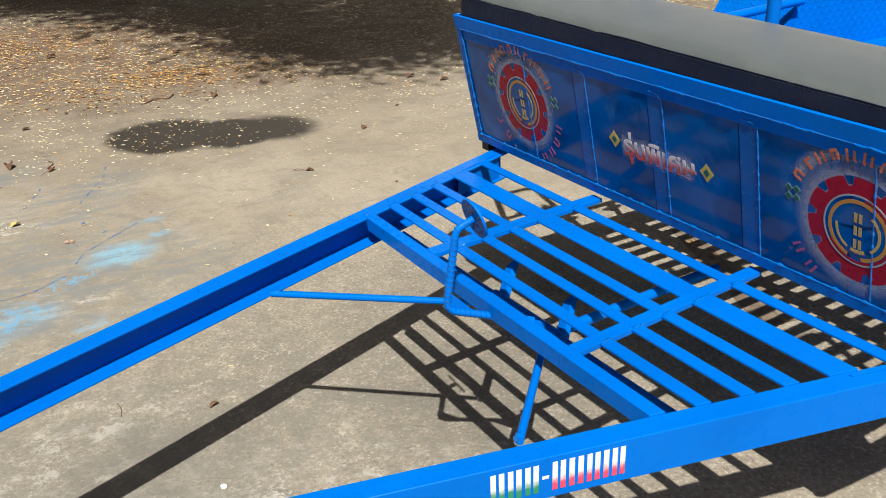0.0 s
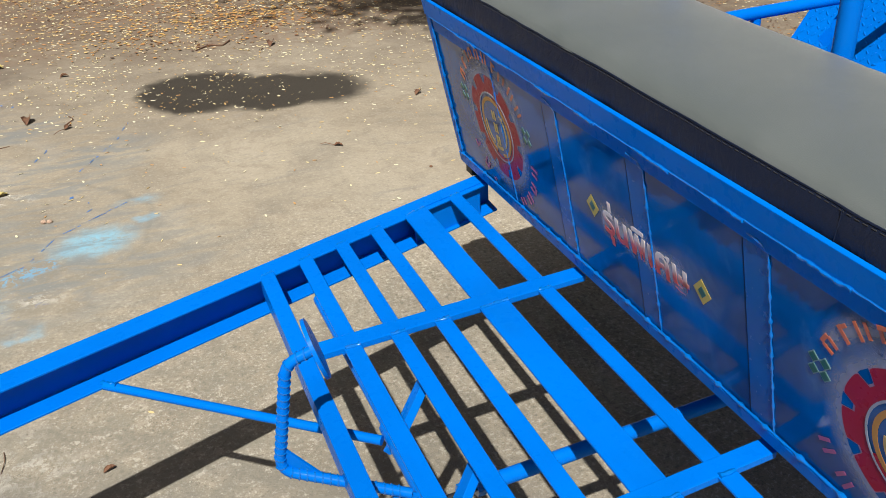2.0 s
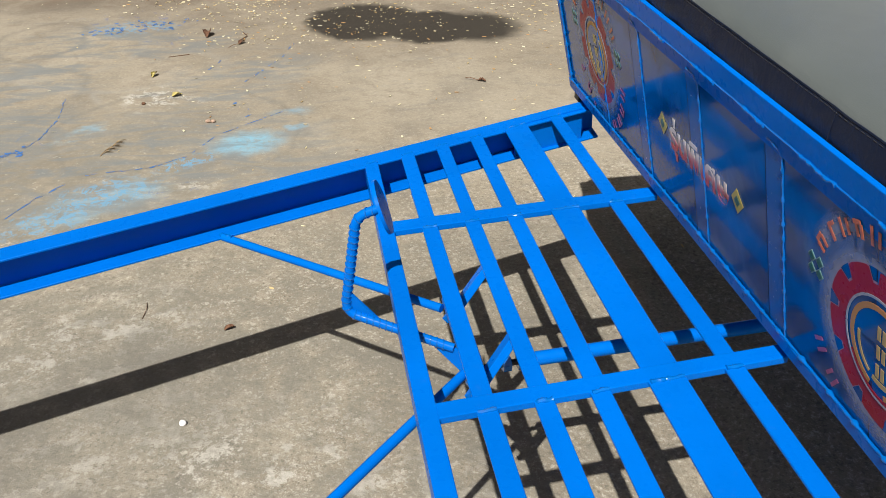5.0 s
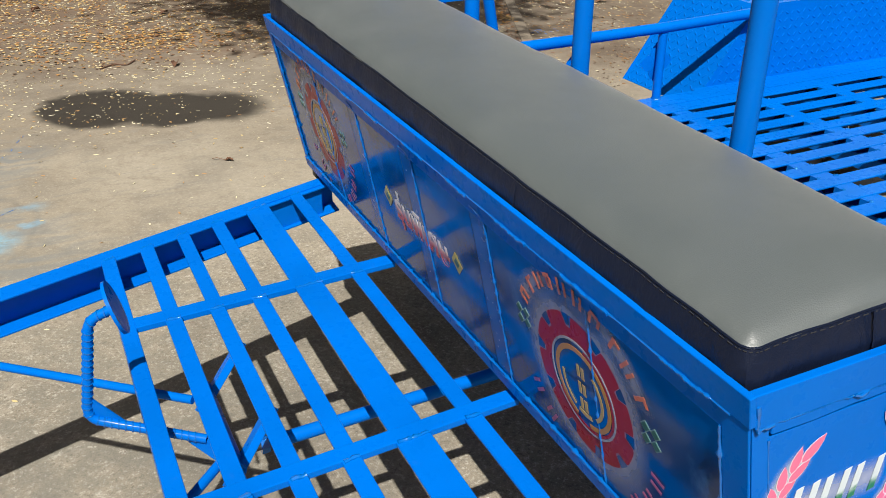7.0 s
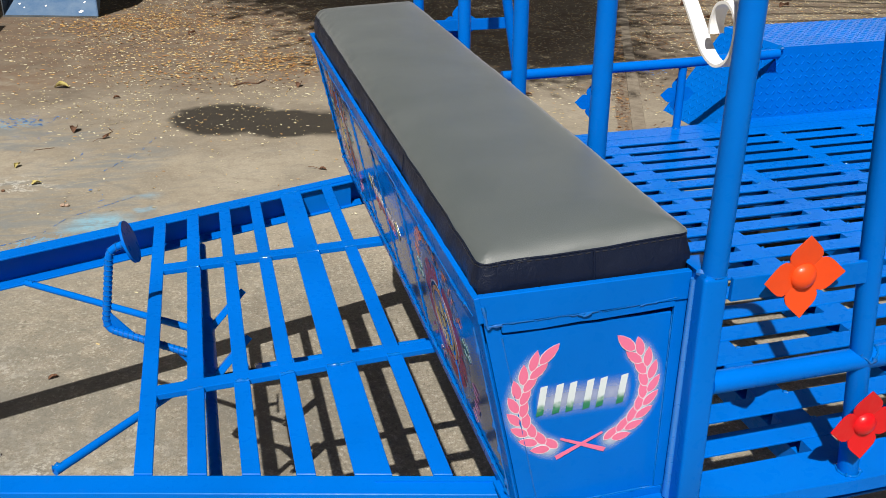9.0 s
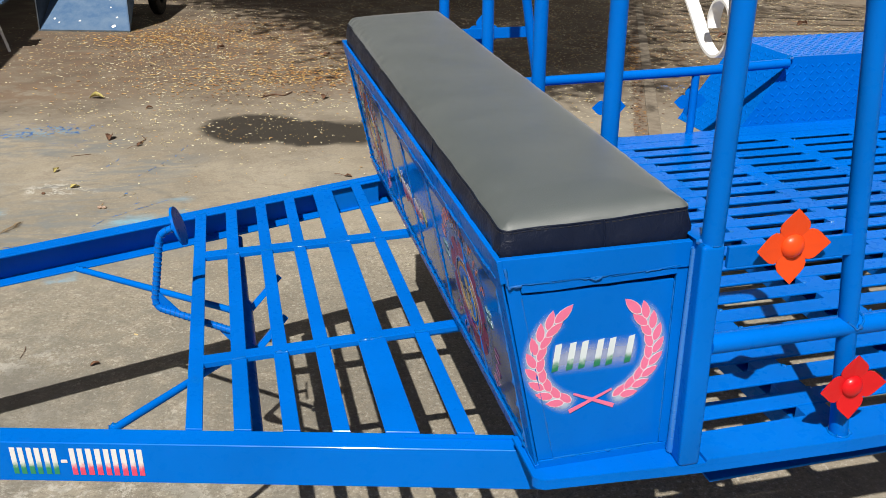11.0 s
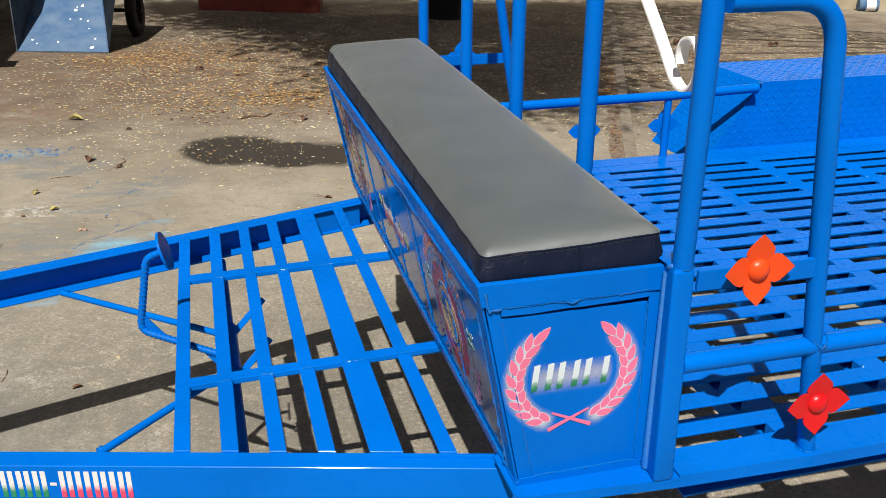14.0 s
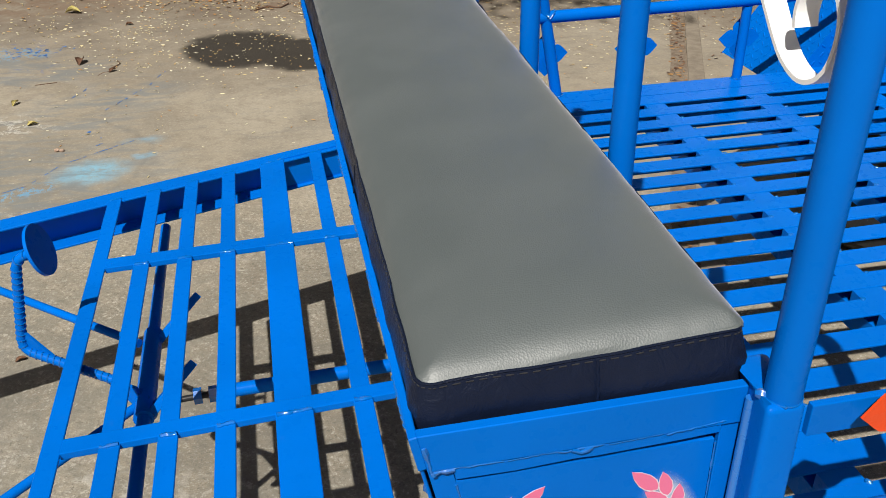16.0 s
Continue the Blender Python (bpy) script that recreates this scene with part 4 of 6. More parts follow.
def emblem(cy, cz, seed):
    rnd = random.Random(seed)
    off = 0.0032
    for label_, grow, mat, lift in (("gear_edge", 0.0035, gear_edge, 0.00025), ("gear_emblem", 0.0, gear_red, 0.0)):
        bm = bmesh.new()
        n = 120
        ring = []
        for k in range(n):
            a = radians(360 / n * k + 6)
            tooth = (k % 12) / 12
            ro = 0.098 + grow + 0.021 * max(0.0, min(1.0, (0.38 + grow * 9 - abs(tooth - 0.5)) / 0.05))
            c, q = math.cos(a), math.sin(a)
            ring.append((bm.verts.new(on_front(cy + 0.080 * c, cz + 0.080 * q, off - lift)), bm.verts.new(on_front(cy + ro * c, cz + ro * q, off - lift))))
        for a, b in zip(ring, ring[1:] + ring[:1]):
            bm.faces.new((a[0], a[1], b[1], b[0]))
        part(label_, bm, mat, seat_box)
    front_shape("gear_outline", [ring_poly(cy, cz, 0.0768, 0.0805, 0, 359, 40)], pale_ring, seat_box, off + 0.0003)
    front_shape("gear_arc", [ring_poly(cy, cz, 0.0712, 0.0762, 100, 330, 24)], gear_red, seat_box, off + 0.0003)
    front_shape("gear_ring", [ring_poly(cy, cz, 0.0608, 0.0692, -70, 262, 40)], ring_orange, seat_box, off + 0.0004)
    front_shape("gear_centre", [ring_poly(cy, cz, 0.0, 0.0604, 0, 359, 28)], blue_panel, seat_box, off + 0.0001)
    front_shape("inner_arc", [ring_poly(cy, cz, 0.0455, 0.0520, 128, 232, 14), ring_poly(cy, cz, 0.0455, 0.0510, -62, 8, 12), ring_poly(cy, cz, 0.0440, 0.0520, 250, 288, 6)], gold, seat_box, off + 0.0012)
    for q in (0.030, 0.0, -0.030):
        front_shape("emblem_bar", [[(cy + a + m, cz + q + b) for a, b in ((-0.0035, -0.0105), (0.0035, -0.0105), (0.0035, 0.0105), (-0.0035, 0.0105))] for m in (-0.0055, 0.0055)], gold, seat_box, off + 0.0012)
    # lettering round the gear
    top, low = [], []
    for k in range(10):
        top += glyph_rows(cy, cz, 0.164, 149 - k * 13.2, 0.022, 0.026, rnd)
    for k in range(9):
        low += glyph_rows(cy, cz, 0.170, 195 + k * 16.5, 0.024, 0.027, rnd)
    keep = lambda ps: [p for p in ps if all(b > ZB + 0.028 for _, b in p)]
    for bar in top:
        high = max(q for _, q in bar)
        front_shape("lettering_bar", [bar], orange_txt, seat_box, off + 0.0002 if high < ZT - 0.068 else 0.0062)
    front_shape("lettering_bar", keep(low), magenta, seat_box, off + 0.0002)
    for r0, r1, a0, a1, m in ((0.166, 0.192, 20, 160, halo_pale), (0.166, 0.138, 20, 160, halo_pale)):
        strip = [((cy + r0 * math.cos(radians(a)), cz + r0 * math.sin(radians(a)), 0.0031), (cy + r1 * math.cos(radians(a)), min(cz + r1 * math.sin(radians(a)), ZT - 0.07), 0.0031)) for a in range(a0, a1 + 1, 7)]
        halo("spray_halo", [strip], m, seat_box, on_front)
    rim = [((cy + 0.120 * math.cos(radians(a)), cz + 0.120 * math.sin(radians(a)), 0.00308), (cy + 0.158 * math.cos(radians(a)), cz + 0.158 * math.sin(radians(a)), 0.00308)) for a in range(0, 361, 10)]
    halo("spray_halo", [rim], halo_pale, seat_box, on_front, True)
    for sy in (0.158, -0.158):
        for my, mz in ((0.010, 0.010), (-0.010, 0.010), (0.010, -0.010), (-0.010, -0.010)):
            front_shape("diamond_mark", [[(cy + sy + my + a, cz + 0.035 + mz + b) for a, b in ((-r, 0), (0, -r), (r, 0), (0, r))] for r in (0.0082,)], green, seat_box, off + 0.0003)
            front_shape("diamond_edge", [[(cy + sy + my + a, cz + 0.035 + mz + b) for a, b in ((-r, 0), (0, -r), (r, 0), (0, r))] for r in (0.0105,)], pale_green, seat_box, off - 0.0002)


emblem(0.895, 0.919, 2)
emblem(-0.242, 0.910, 7)

# the words "special edition" in Thai, sprayed between the ribs
words = bpy.data.curves.new("lettering", "FONT")
words.body = "\u0e23\u0e38\u0e48\u0e19\u0e1e\u0e34\u0e40\u0e28\u0e29"
words.size = 0.0765
words.offset = 0.0019
words.extrude = 0.0002
carrier = bpy.data.objects.new("lettering", words)
word_mesh = bpy.data.meshes.new_from_object(carrier)
bpy.data.objects.remove(carrier)
for v in word_mesh.vertices:
    v.co = on_front(0.450 - v.co.x, 0.882 + v.co.y, 0.0036 + v.co.z)
word_mesh.materials.clear()
word_mesh.materials.append(white_red)
lettering = new("lettering", word_mesh)
lettering.parent = seat_box
tagged(lettering, "white to red sprayed lettering")
for s in (1, -1):
    strip = [((y, 0.905, 0.0032), (y, 0.905 + s * (0.040 + 0.006 * math.sin(y * 90)), 0.0032)) for y in (0.462, 0.45, 0.42, 0.39, 0.36, 0.33, 0.30, 0.27, 0.24, 0.215, 0.195)]
    halo("spray_halo", [strip], halo_soft, seat_box, on_front)
for cy in (0.484, 0.160):
    d = [(cy + a, 0.914 + b) for a, b in ((-0.022, 0), (0, -0.024), (0.022, 0), (0, 0.024))]
    front_shape("diamond_mark", [d], yellow, seat_box, 0.0033)
    front_shape("diamond_core", [[(cy + a, 0.914 + b) for a, b in ((-0.010, 0), (0, -0.011), (0.010, 0), (0, 0.011))]], green, seat_box, 0.0039)


# wreath and letter blocks on the near end
def on_end(x, z, off=0.0):
    return Vector((x, YN - 0.0024 - off, z))


def end_shape(name, polys, mat, off):
    bm = bmesh.new()
    for poly in polys:
        prism(bm, [on_end(a, b, off) for a, b in poly], (0, -0.0004, 0))
    return part(name, bm, mat, seat_box)


def leaf_poly(x, z, ang, length, width):
    c, s = math.cos(ang), math.sin(ang)
    out = []
    for u, v in ((0, 0), (0.10, 0.30), (0.28, 0.48), (0.50, 0.50), (0.76, 0.34), (1.0, 0.03), (0.80, -0.28), (0.52, -0.48), (0.28, -0.46), (0.10, -0.28)):
        a, b = u * length, v * width
        out.append((x + c * a - s * b, z + s * a + c * b))
    return out


WX, WZ, WA, WB = 0.1850, 0.953, 0.1030, 0.097
leaves, stems = [], []
strips = []
for side in (-1, 1):
    for k in range(8):
        for row, lag in ((1, 0.0), (-1, 6.5)):
            t = radians(-68 + k * 13.6 + lag)
            px, pz = WX + side * WA * math.cos(t) * (1 - 0.03 * k / 8), WZ + WB * math.sin(t)
            ang = math.atan2(WB * math.cos(t), -side * WA * math.sin(t))
            turn_ = side * row
            gx, gz = -math.sin(ang) * 0.0026 * turn_, math.cos(ang) * 0.0026 * turn_
            leaves.append((px + gx, pz + gz, ang + 0.37 * turn_, 0.0320 + 0.0035 * k / 8, 0.0140))
    t = radians(-68 + 8 * 13.6 + 2)
    leaves.append((WX + side * WA * math.cos(t) * 0.97, WZ + WB * math.sin(t), math.atan2(WB * math.cos(t), -side * WA * math.sin(t)), 0.042, 0.0165))
    # spray round the branch
    for d1 in (1.26, 0.76):
        strip = []
        for k in range(24):
            t = radians(-76 + k * 5.6)
            strip.append(((WX + side * WA * math.cos(t), WZ + WB * math.sin(t), 0.0006), (WX + side * WA * d1 * math.cos(t), WZ + WB * d1 * math.sin(t), 0.0006)))
        strips.append(strip)
    end = (WX - side * 0.040, WZ - WB - 0.009)
    start = (WX + side * 0.034, WZ - WB + 0.025)
    nx, nz = (end[1] - start[1]), -(end[0] - start[0])
    ln = math.hypot(nx, nz)
    nx, nz = nx / ln * 0.004, nz / ln * 0.004
    stems.append([(start[0] + nx * 0.5, start[1] + nz * 0.5), (end[0] + nx, end[1] + nz), (end[0] - nx, end[1] - nz), (start[0] - nx * 0.5, start[1] - nz * 0.5)])
for strip in strips:
    halo("spray_halo", [strip], halo_white, seat_box, on_end)
for k, (lx, lz, la, ll, lw) in enumerate(leaves):
    dx, dz = math.cos(la) * 0.002, math.sin(la) * 0.002
    end_shape("wreath_leaf_edge", [leaf_poly(lx - dx * 0.7, lz - dz * 0.7, la, ll + 0.0013, lw + 0.0017)], pale_pink, 0.0007 + 0.00003 * k)
    end_shape("wreath_leaf", [leaf_poly(lx, lz, la, ll, lw)], pink, 0.00072 + 0.00003 * k)
for k, stem in enumerate(stems):
    end_shape("wreath_stem", [stem], pink, 0.0017 + 0.0002 * k)
for lx, w in ((0.110, 0.036), (0.156, 0.038), (0.204, 0.044)):
    for dx, bw in ((0.0, 0.011), (w - 0.011, 0.011)):
        end_shape("letter_bar", [[(lx + dx, 0.928), (lx + dx + bw, 0.930), (lx + dx + bw + 0.005, 0.980), (lx + dx + 0.005, 0.978)]], white_green2, 0.0010)
strips = [[((x, 0.950, 0.0005), (x, 0.950 + s * 0.034, 0.0005)) for x in (0.108, 0.13, 0.18, 0.23, 0.262)] for s in (1, -1)]
for strip in strips:
    halo("spray_halo", [strip], halo_soft, seat_box, on_end)

# ---------------------------------------------------------------- cushion
cushion = thing("seat_cushion", "long vinyl bench cushion, grey top and navy-black sides", "cushion")
cx0, cx1, cy0, cy1 = 0.026, 0.341, -0.552, 1.176
cz0, cz1 = ZT - 0.012, 1.174


def rim_loop(inset, z, n=7, rad=0.016, jitter=0.0):
    pts = []
    x0, x1, y0, y1 = cx0 + inset, cx1 - inset, cy0 + inset, cy1 - inset
    r = max(rad - inset * 0.5, 0.003)
    for (ax, ay), a0 in (((x1 - r, y1 - r), 0), ((x0 + r, y1 - r), 90), ((x0 + r, y0 + r), 180), ((x1 - r, y0 + r), 270)):
        for k in range(n):
            t = radians(a0 + 90 * k / (n - 1))
            pts.append((ax + r * math.cos(t), ay + r * math.sin(t)))
    # long sides are split so that the cover can sag a little
    out = []
    for a, b in zip(pts, pts[1:] + pts[:1]):
        d = math.hypot(b[0] - a[0], b[1] - a[1])
        m = max(1, int(d / 0.012))
        out += [(a[0] + (b[0] - a[0]) * k / m, a[1] + (b[1] - a[1]) * k / m) for k in range(m)]
    return [Vector((x, y, z + jitter * (noise.noise(Vector((x * 9, y * 9, 3.0)))))) for x, y in out]


def skin(bm, loops, close_top=False, close_low=False):
    rings = [[bm.verts.new(p) for p in lp] for lp in loops]
    for a, b in zip(rings, rings[1:]):
        for i in range(len(a)):
            j = (i + 1) % len(a)
            bm.faces.new((a[i], a[j], b[j], b[i]))
    if close_low:
        bm.faces.new(rings[0][::-1])
    return rings


def side_loop(f):
    """A loop of the cushion's side at the height share f, slightly bulged."""
    base = rim_loop(0.0, 0.0)
    c = Vector(((cx0 + cx1) / 2, (cy0 + cy1) / 2, 0))
    out = []
    for p in base:
        dirv = Vector((0, 0, 0))
        if p.x < cx0 + 0.006: dirv.x = -1
        if p.x > cx1 - 0.006: dirv.x = 1
        if p.y < cy0 + 0.006: dirv.y = -1
        if p.y > cy1 - 0.006: dirv.y = 1
        bulge = 0.004 * math.sin(math.pi * f) + 0.0032 * noise.noise(Vector((p.x * 16, p.y * 16, f * 2.0))) + 0.0016 * math.sin(math.pi * f) * noise.noise(Vector((p.x * 50, p.y * 50, f * 3.0)))
        z = cz0 + (cz1 - cz0) * f + (0.003 * noise.noise(Vector((p.x * 6, p.y * 6, 1.0))) if f > 0.9 else 0)
        flare = Vector((0.006 if dirv.x < 0 else 0.0, 0.010 if dirv.y < 0 else 0.0, 0)) * (1 - f) ** 1.3
        out.append(Vector((p.x, p.y, z)) + dirv * bulge - flare)
    return out


bm = bmesh.new()
skin(bm, [side_loop(f) for f in (0, 0.12, 0.3, 0.5, 0.7, 0.88, 1.0)], close_low=True)
part("cushion_side", bm, vinyl_black, cushion, "navy-black vinyl side band", smooth=True)

# the crowned top as a grid
bm = bmesh.new()
nx, ny = 40, 160
base = {}
for i in range(nx + 1):
    for j in range(ny + 1):
        u, v = i / nx, j / ny
        su, sv = 0.5 - 0.5 * math.cos(math.pi * u), 0.5 - 0.5 * math.cos(math.pi * v)
        x, y = cx0 + (cx1 - cx0) * su, cy0 + (cy1 - cy0) * sv
        # round the four corners
        dx, dy = min(x - cx0, cx1 - x), min(y - cy0, cy1 - y)
        r = 0.016
        if dx < r and dy < r:
            ox, oy = r - dx, r - dy
            m = max(ox, oy)
            ln = math.hypot(ox, oy) or 1
            k = m / ln
            x += (1 if x < 0.2 else -1) * (ox - ox * k)
            y += (1 if y < 0.3 else -1) * (oy - oy * k)
        d = min(dx, dy)
        crown = 0.010 * (1 - math.exp(-d / 0.010)) + 0.010 * (1 - math.exp(-d / 0.045)) + 0.006 * math.sin(math.pi * su) * min(1, dy / 0.1)
        z = cz1 + crown + 0.0016 * noise.noise(Vector((x * 7, y * 4, 0))) + (0.003 * noise.noise(Vector((x * 6, y * 6, 1.0))) if d < 0.002 else 0) + 0.0022 * math.exp(-d / 0.016) * noise.noise(Vector((x * 38, y * 38, 7.0))) * (1 if d > 0.002 else 0)
        base[i, j] = bm.verts.new((x, y, z))
for i in range(nx):
    for j in range(ny):
        bm.faces.new((base[i, j], base[i + 1, j], base[i + 1, j + 1], base[i, j + 1]))
part("cushion_top", bm, vinyl_grey, cushion, "smooth grey vinyl top", smooth=True)
# seam roll and stitches
seam = side_loop(1.0)
bm = bmesh.new()
sweep(bm, seam + seam[:1], 0.0014, 6)
part("seam", bm, vinyl_black, cushion, smooth=True)
stitch = side_loop(0.93)
bm = bmesh.new()
for a, b in zip(stitch, stitch[1:] + stitch[:1]):
    n = max(1, int((b - a).length / 0.0075))
    mid = Vector(((cx0 + cx1) / 2, a.y, a.z))
    o = Vector((0, 0, 0))
    if a.x < cx0 + 0.004: o.x = -1
    elif a.x > cx1 - 0.004: o.x = 1
    elif a.y < cy0 + 0.004: o.y = -1
    else: o.y = 1
    for k in range(n):
        p, q = a.lerp(b, (k + 0.15) / n) + o * 0.0008, a.lerp(b, (k + 0.75) / n) + o * 0.0008
        sweep(bm, [p, q], 0.0006, 4)
part("stitching", bm, thread, cushion)
for xx, yy in ((0.190, cy0 - 0.0045),):
    bm = bmesh.new()
    sweep(bm, [(xx + 0.001 * (k % 2), yy - 0.010 * (1 - k / 8) ** 1.3 - 0.002 * math.sin(math.pi * k / 8), cz0 + (cz1 - cz0) * k / 8) for k in range(9)], 0.0014, 5)
    part("side_seam", bm, vinyl_black, cushion, smooth=True)
bm = bmesh.new()
sweep(bm, [(cx0 - 0.0045 - 0.006 * (1 - k / 8) ** 1.3, -0.10, cz0 + (cz1 - cz0) * k / 8) for k in range(9)], 0.0007, 5)
part("side_seam", bm, vinyl_black, cushion, smooth=True)

# the box stands a little higher at its far end, and the cushion is fuller there and along the back
for holder in (seat_box, cushion):
    for ob in holder.children_recursive:
        for v in ob.data.vertices:
            x, y, z = v.co
            f = (y - YN) / (YF - YN)
            up_ = min(1.2, max(0.0, (z - ZB) / (ZT - ZB)))
            lift = 0.013 * f * up_
            if holder is cushion:
                lift += min(1.3, max(0.0, (z - cz0) / (cz1 - cz0))) * (0.023 * f + 0.011 * (x - cx0) / (cx1 - cx0))
            v.co = (x + 0.006 * f + (lift * (XT - XB) / (ZT - ZB) if holder is seat_box else 0.0), y, z + lift)

# ---------------------------------------------------------------- back posts and scroll
posts_y = [(-0.604, 0.352, ZT + 0.006, 0.0172), (-0.160, 0.370, 0.745, 0.0175), (0.272, 0.372, 0.745, 0.0170), (0.715, 0.373, 0.745, 0.0170), (1.195, 0.362, ZT + 0.019, 0.0170)]
for y, x, z, r in posts_y:
    bm = bmesh.new()
    sweep(bm, [(x, y, z), (x, y, 1.90)], r, 24, caps=False)
    sweep(bm, [(x, y, 1.897), (x, y, 1.903)], r, 24)
    post = part("back_post", bm, blue, None, "upright blue painted steel pipe behind the seat", smooth=True, category="post", group="posts behind the seat")
    bead("weld_ring", [(x + math.cos(t) * r, y + math.sin(t) * r, z + 0.0008) for t in [2 * math.pi * k / 24 for k in range(25)]], post, 0.0011, 0.003, 0.03, seed=int(y * 50) + 80)

pts = [(-0.178, 1.72), (-0.25, 1.662), (-0.33, 1.592), (-0.397, 1.531), (-0.455, 1.478), (-0.492, 1.441), (-0.512, 1.427), (-0.534, 1.421), (-0.553, 1.426), (-0.567, 1.440), (-0.573, 1.460), (-0.572, 1.480), (-0.563, 1.496), (-0.546, 1.504), (-0.527, 1.499), (-0.518, 1.486), (-0.515, 1.472), (-0.517, 1.459)]
fine = []
for k in range(len(pts) - 1):
    p0, p1, p2, p3 = (Vector((*pts[min(max(k + d, 0), len(pts) - 1)], 0)) for d in (-1, 0, 1, 2))
    for s in range(4):
        t = s / 4
        q = 0.5 * ((2 * p1) + (p2 - p0) * t + (2 * p0 - 5 * p1 + 4 * p2 - p3) * t * t + (3 * p1 - p0 - 3 * p2 + p3) * t ** 3)
        fine.append((0.361, q.x, q.y))
fine.append((0.361, *pts[-1]))
bm = bmesh.new()
sweep(bm, fine, 0, flat=(0.021, 0.004, (1, 0, 0)))
part("scroll_bracket", bm, white, None, "white painted flat-bar scroll bracket on the post", category="bracket")

# ---------------------------------------------------------------- load deck
DZ = 0.745
DX0, DX1, DYN, DYF = 0.338, 4.2, -0.637, 1.205
deck = thing("load_deck", "blue slatted steel load deck", "deck")
for ye, s, wd_ in ((DYN, 1, 0.0805), (DYF, -1, 0.085)):
    # the top plate runs on forward as a ledge round the box's foot
    rim = [(0.080, ye + s * 0.044), (0.086, ye + s * 0.036), (0.098, ye + s * 0.030), (0.37, ye + s * 0.009), (0.66, ye), (DX1, ye)]
    if s < 0:
        rim = [(0.30, ye), (DX1, ye)]
    zl = DZ_LEDGE
    bm = bmesh.new()
    inner = [(DX1, ye + s * wd_), (DX0 + 0.045, ye + s * wd_)]
    front = [p for p in rim if p[0] > DX0 + 0.045]
    prism(bm, [(DX0 + 0.045, ye + s * (0.009 if s > 0 else 0), DZ - 0.013)] + [(x, y, DZ - 0.013) for x, y in front] + [(x, y, DZ - 0.013) for x, y in inner], (0, 0, 0.013))
    part("edge_plate", bm, blue, deck)
    bm = bmesh.new()
    foot = [p for p in rim if p[0] < DX0 + 0.045] + [(DX0 + 0.0445, ye + s * (0.009 if s > 0 else 0)), (DX0 + 0.0445, ye + s * 0.16), (rim[0][0], ye + s * 0.16)]
    prism(bm, [(x, y, zl - 0.006) for x, y in foot], (0, 0, 0.006))
    part("box_ledge", bm, blue, deck)
    # the turned-down lip, lower where it goes round the box
    bm = bmesh.new()
    top = [Vector((x, y, (zl - 0.0062 if x < DX0 + 0.04 else DZ - 0.0132))) for x, y in rim]
    if s > 0:
        top.insert(4, Vector((DX0 + 0.052, ye + s * 0.0085, DZ - 0.0132)))
    vo, vi = [], []
    for p in top:
        q = Vector((p.x, p.y, DZ - 0.026))
        vo.append((bm.verts.new(p), bm.verts.new(q)))
        vi.append((bm.verts.new(p + Vector((0, s * 0.005, 0))), bm.verts.new(q + Vector((0, s * 0.005, 0)))))
    for (a, c), (d, e) in zip(vo, vo[1:]):
        bm.faces.new((a, d, e, c))
    for (a, c), (d, e) in zip(vi, vi[1:]):
        bm.faces.new((a, c, e, d))
    for p, q in zip(zip(vo, vi), list(zip(vo, vi))[1:]):
        bm.faces.new((p[0][0], p[1][0], q[1][0], q[0][0]))
        bm.faces.new((p[0][1], q[0][1], q[1][1], p[1][1]))
    bm.faces.new((vo[0][0], vo[0][1], vi[0][1], vi[0][0]))
    bm.faces.new((vo[-1][0], vi[-1][0], vi[-1][1], vo[-1][1]))
    part("edge_beam", bm, blue, deck, smooth=True)
    # the main channel set back below, its lower flange outward
    bm = bmesh.new()
    yw, yf = ye + s * 0.080, ye + s * 0.047
    box(bm, (0.42, min(yw, yw + s * 0.005), 0.6655), (DX1, max(yw, yw + s * 0.005), DZ - 0.0065))
    box(bm, (0.42, min(yf, yw), 0.660), (DX1, max(yf, yw), 0.665), 0.001)
    part("main_channel", bm, blue, deck)
PITCH, GAP = 0.0828, 0.0325
y = DYF - 0.085
first = 1.056
gaps = []
k = 0
while first - k * PITCH > DYN + 0.10:
    gaps.append((first - k * PITCH - GAP, first - k * PITCH))
    k += 1
edges = [DYF - 0.0855] + [g for pair in gaps for g in (pair[1], pair[0])] + [DYN + 0.081]
bars = [(edges[i + 1], edges[i]) for i in range(0, len(edges), 2)]
for y0, y1 in bars:
    bm = bmesh.new()
    prism(bm, [(DX0 + 0.006, y0, DZ - 0.001), (DX0 + 0.006, y1, DZ - 0.001), (DX0 + 0.006, y1, DZ - 0.034), (DX0 + 0.006, y1 - 0.004, DZ - 0.034), (DX0 + 0.006, y1 - 0.004, DZ - 0.006), (DX0 + 0.006, y0, DZ - 0.006)], (DX1 - DX0 - 0.008, 0, 0))
    rounded(bm, 0.0011, 1)
    part("deck_slat", bm, blue, deck)
cross_x = [0.345, 0.662] + [0.995 + 0.318 * k for k in range(10)]
for k, x in enumerate(cross_x):
    w = 0.030
    bm = bmesh.new()
    box(bm, (x - w, DYN + 0.080, DZ - 0.080), (x + w, DYF - 0.080, DZ - 0.0345), 0.001)
    part("cross_member", bm, blue, deck)
    for y0, y1 in gaps:
        bm = bmesh.new()
        box(bm, (x - w, y0 + 0.0005, DZ - 0.034), (x + w, y1 - 0.0005, DZ - 0.003))
        part("filler_plate", bm, blue, deck)
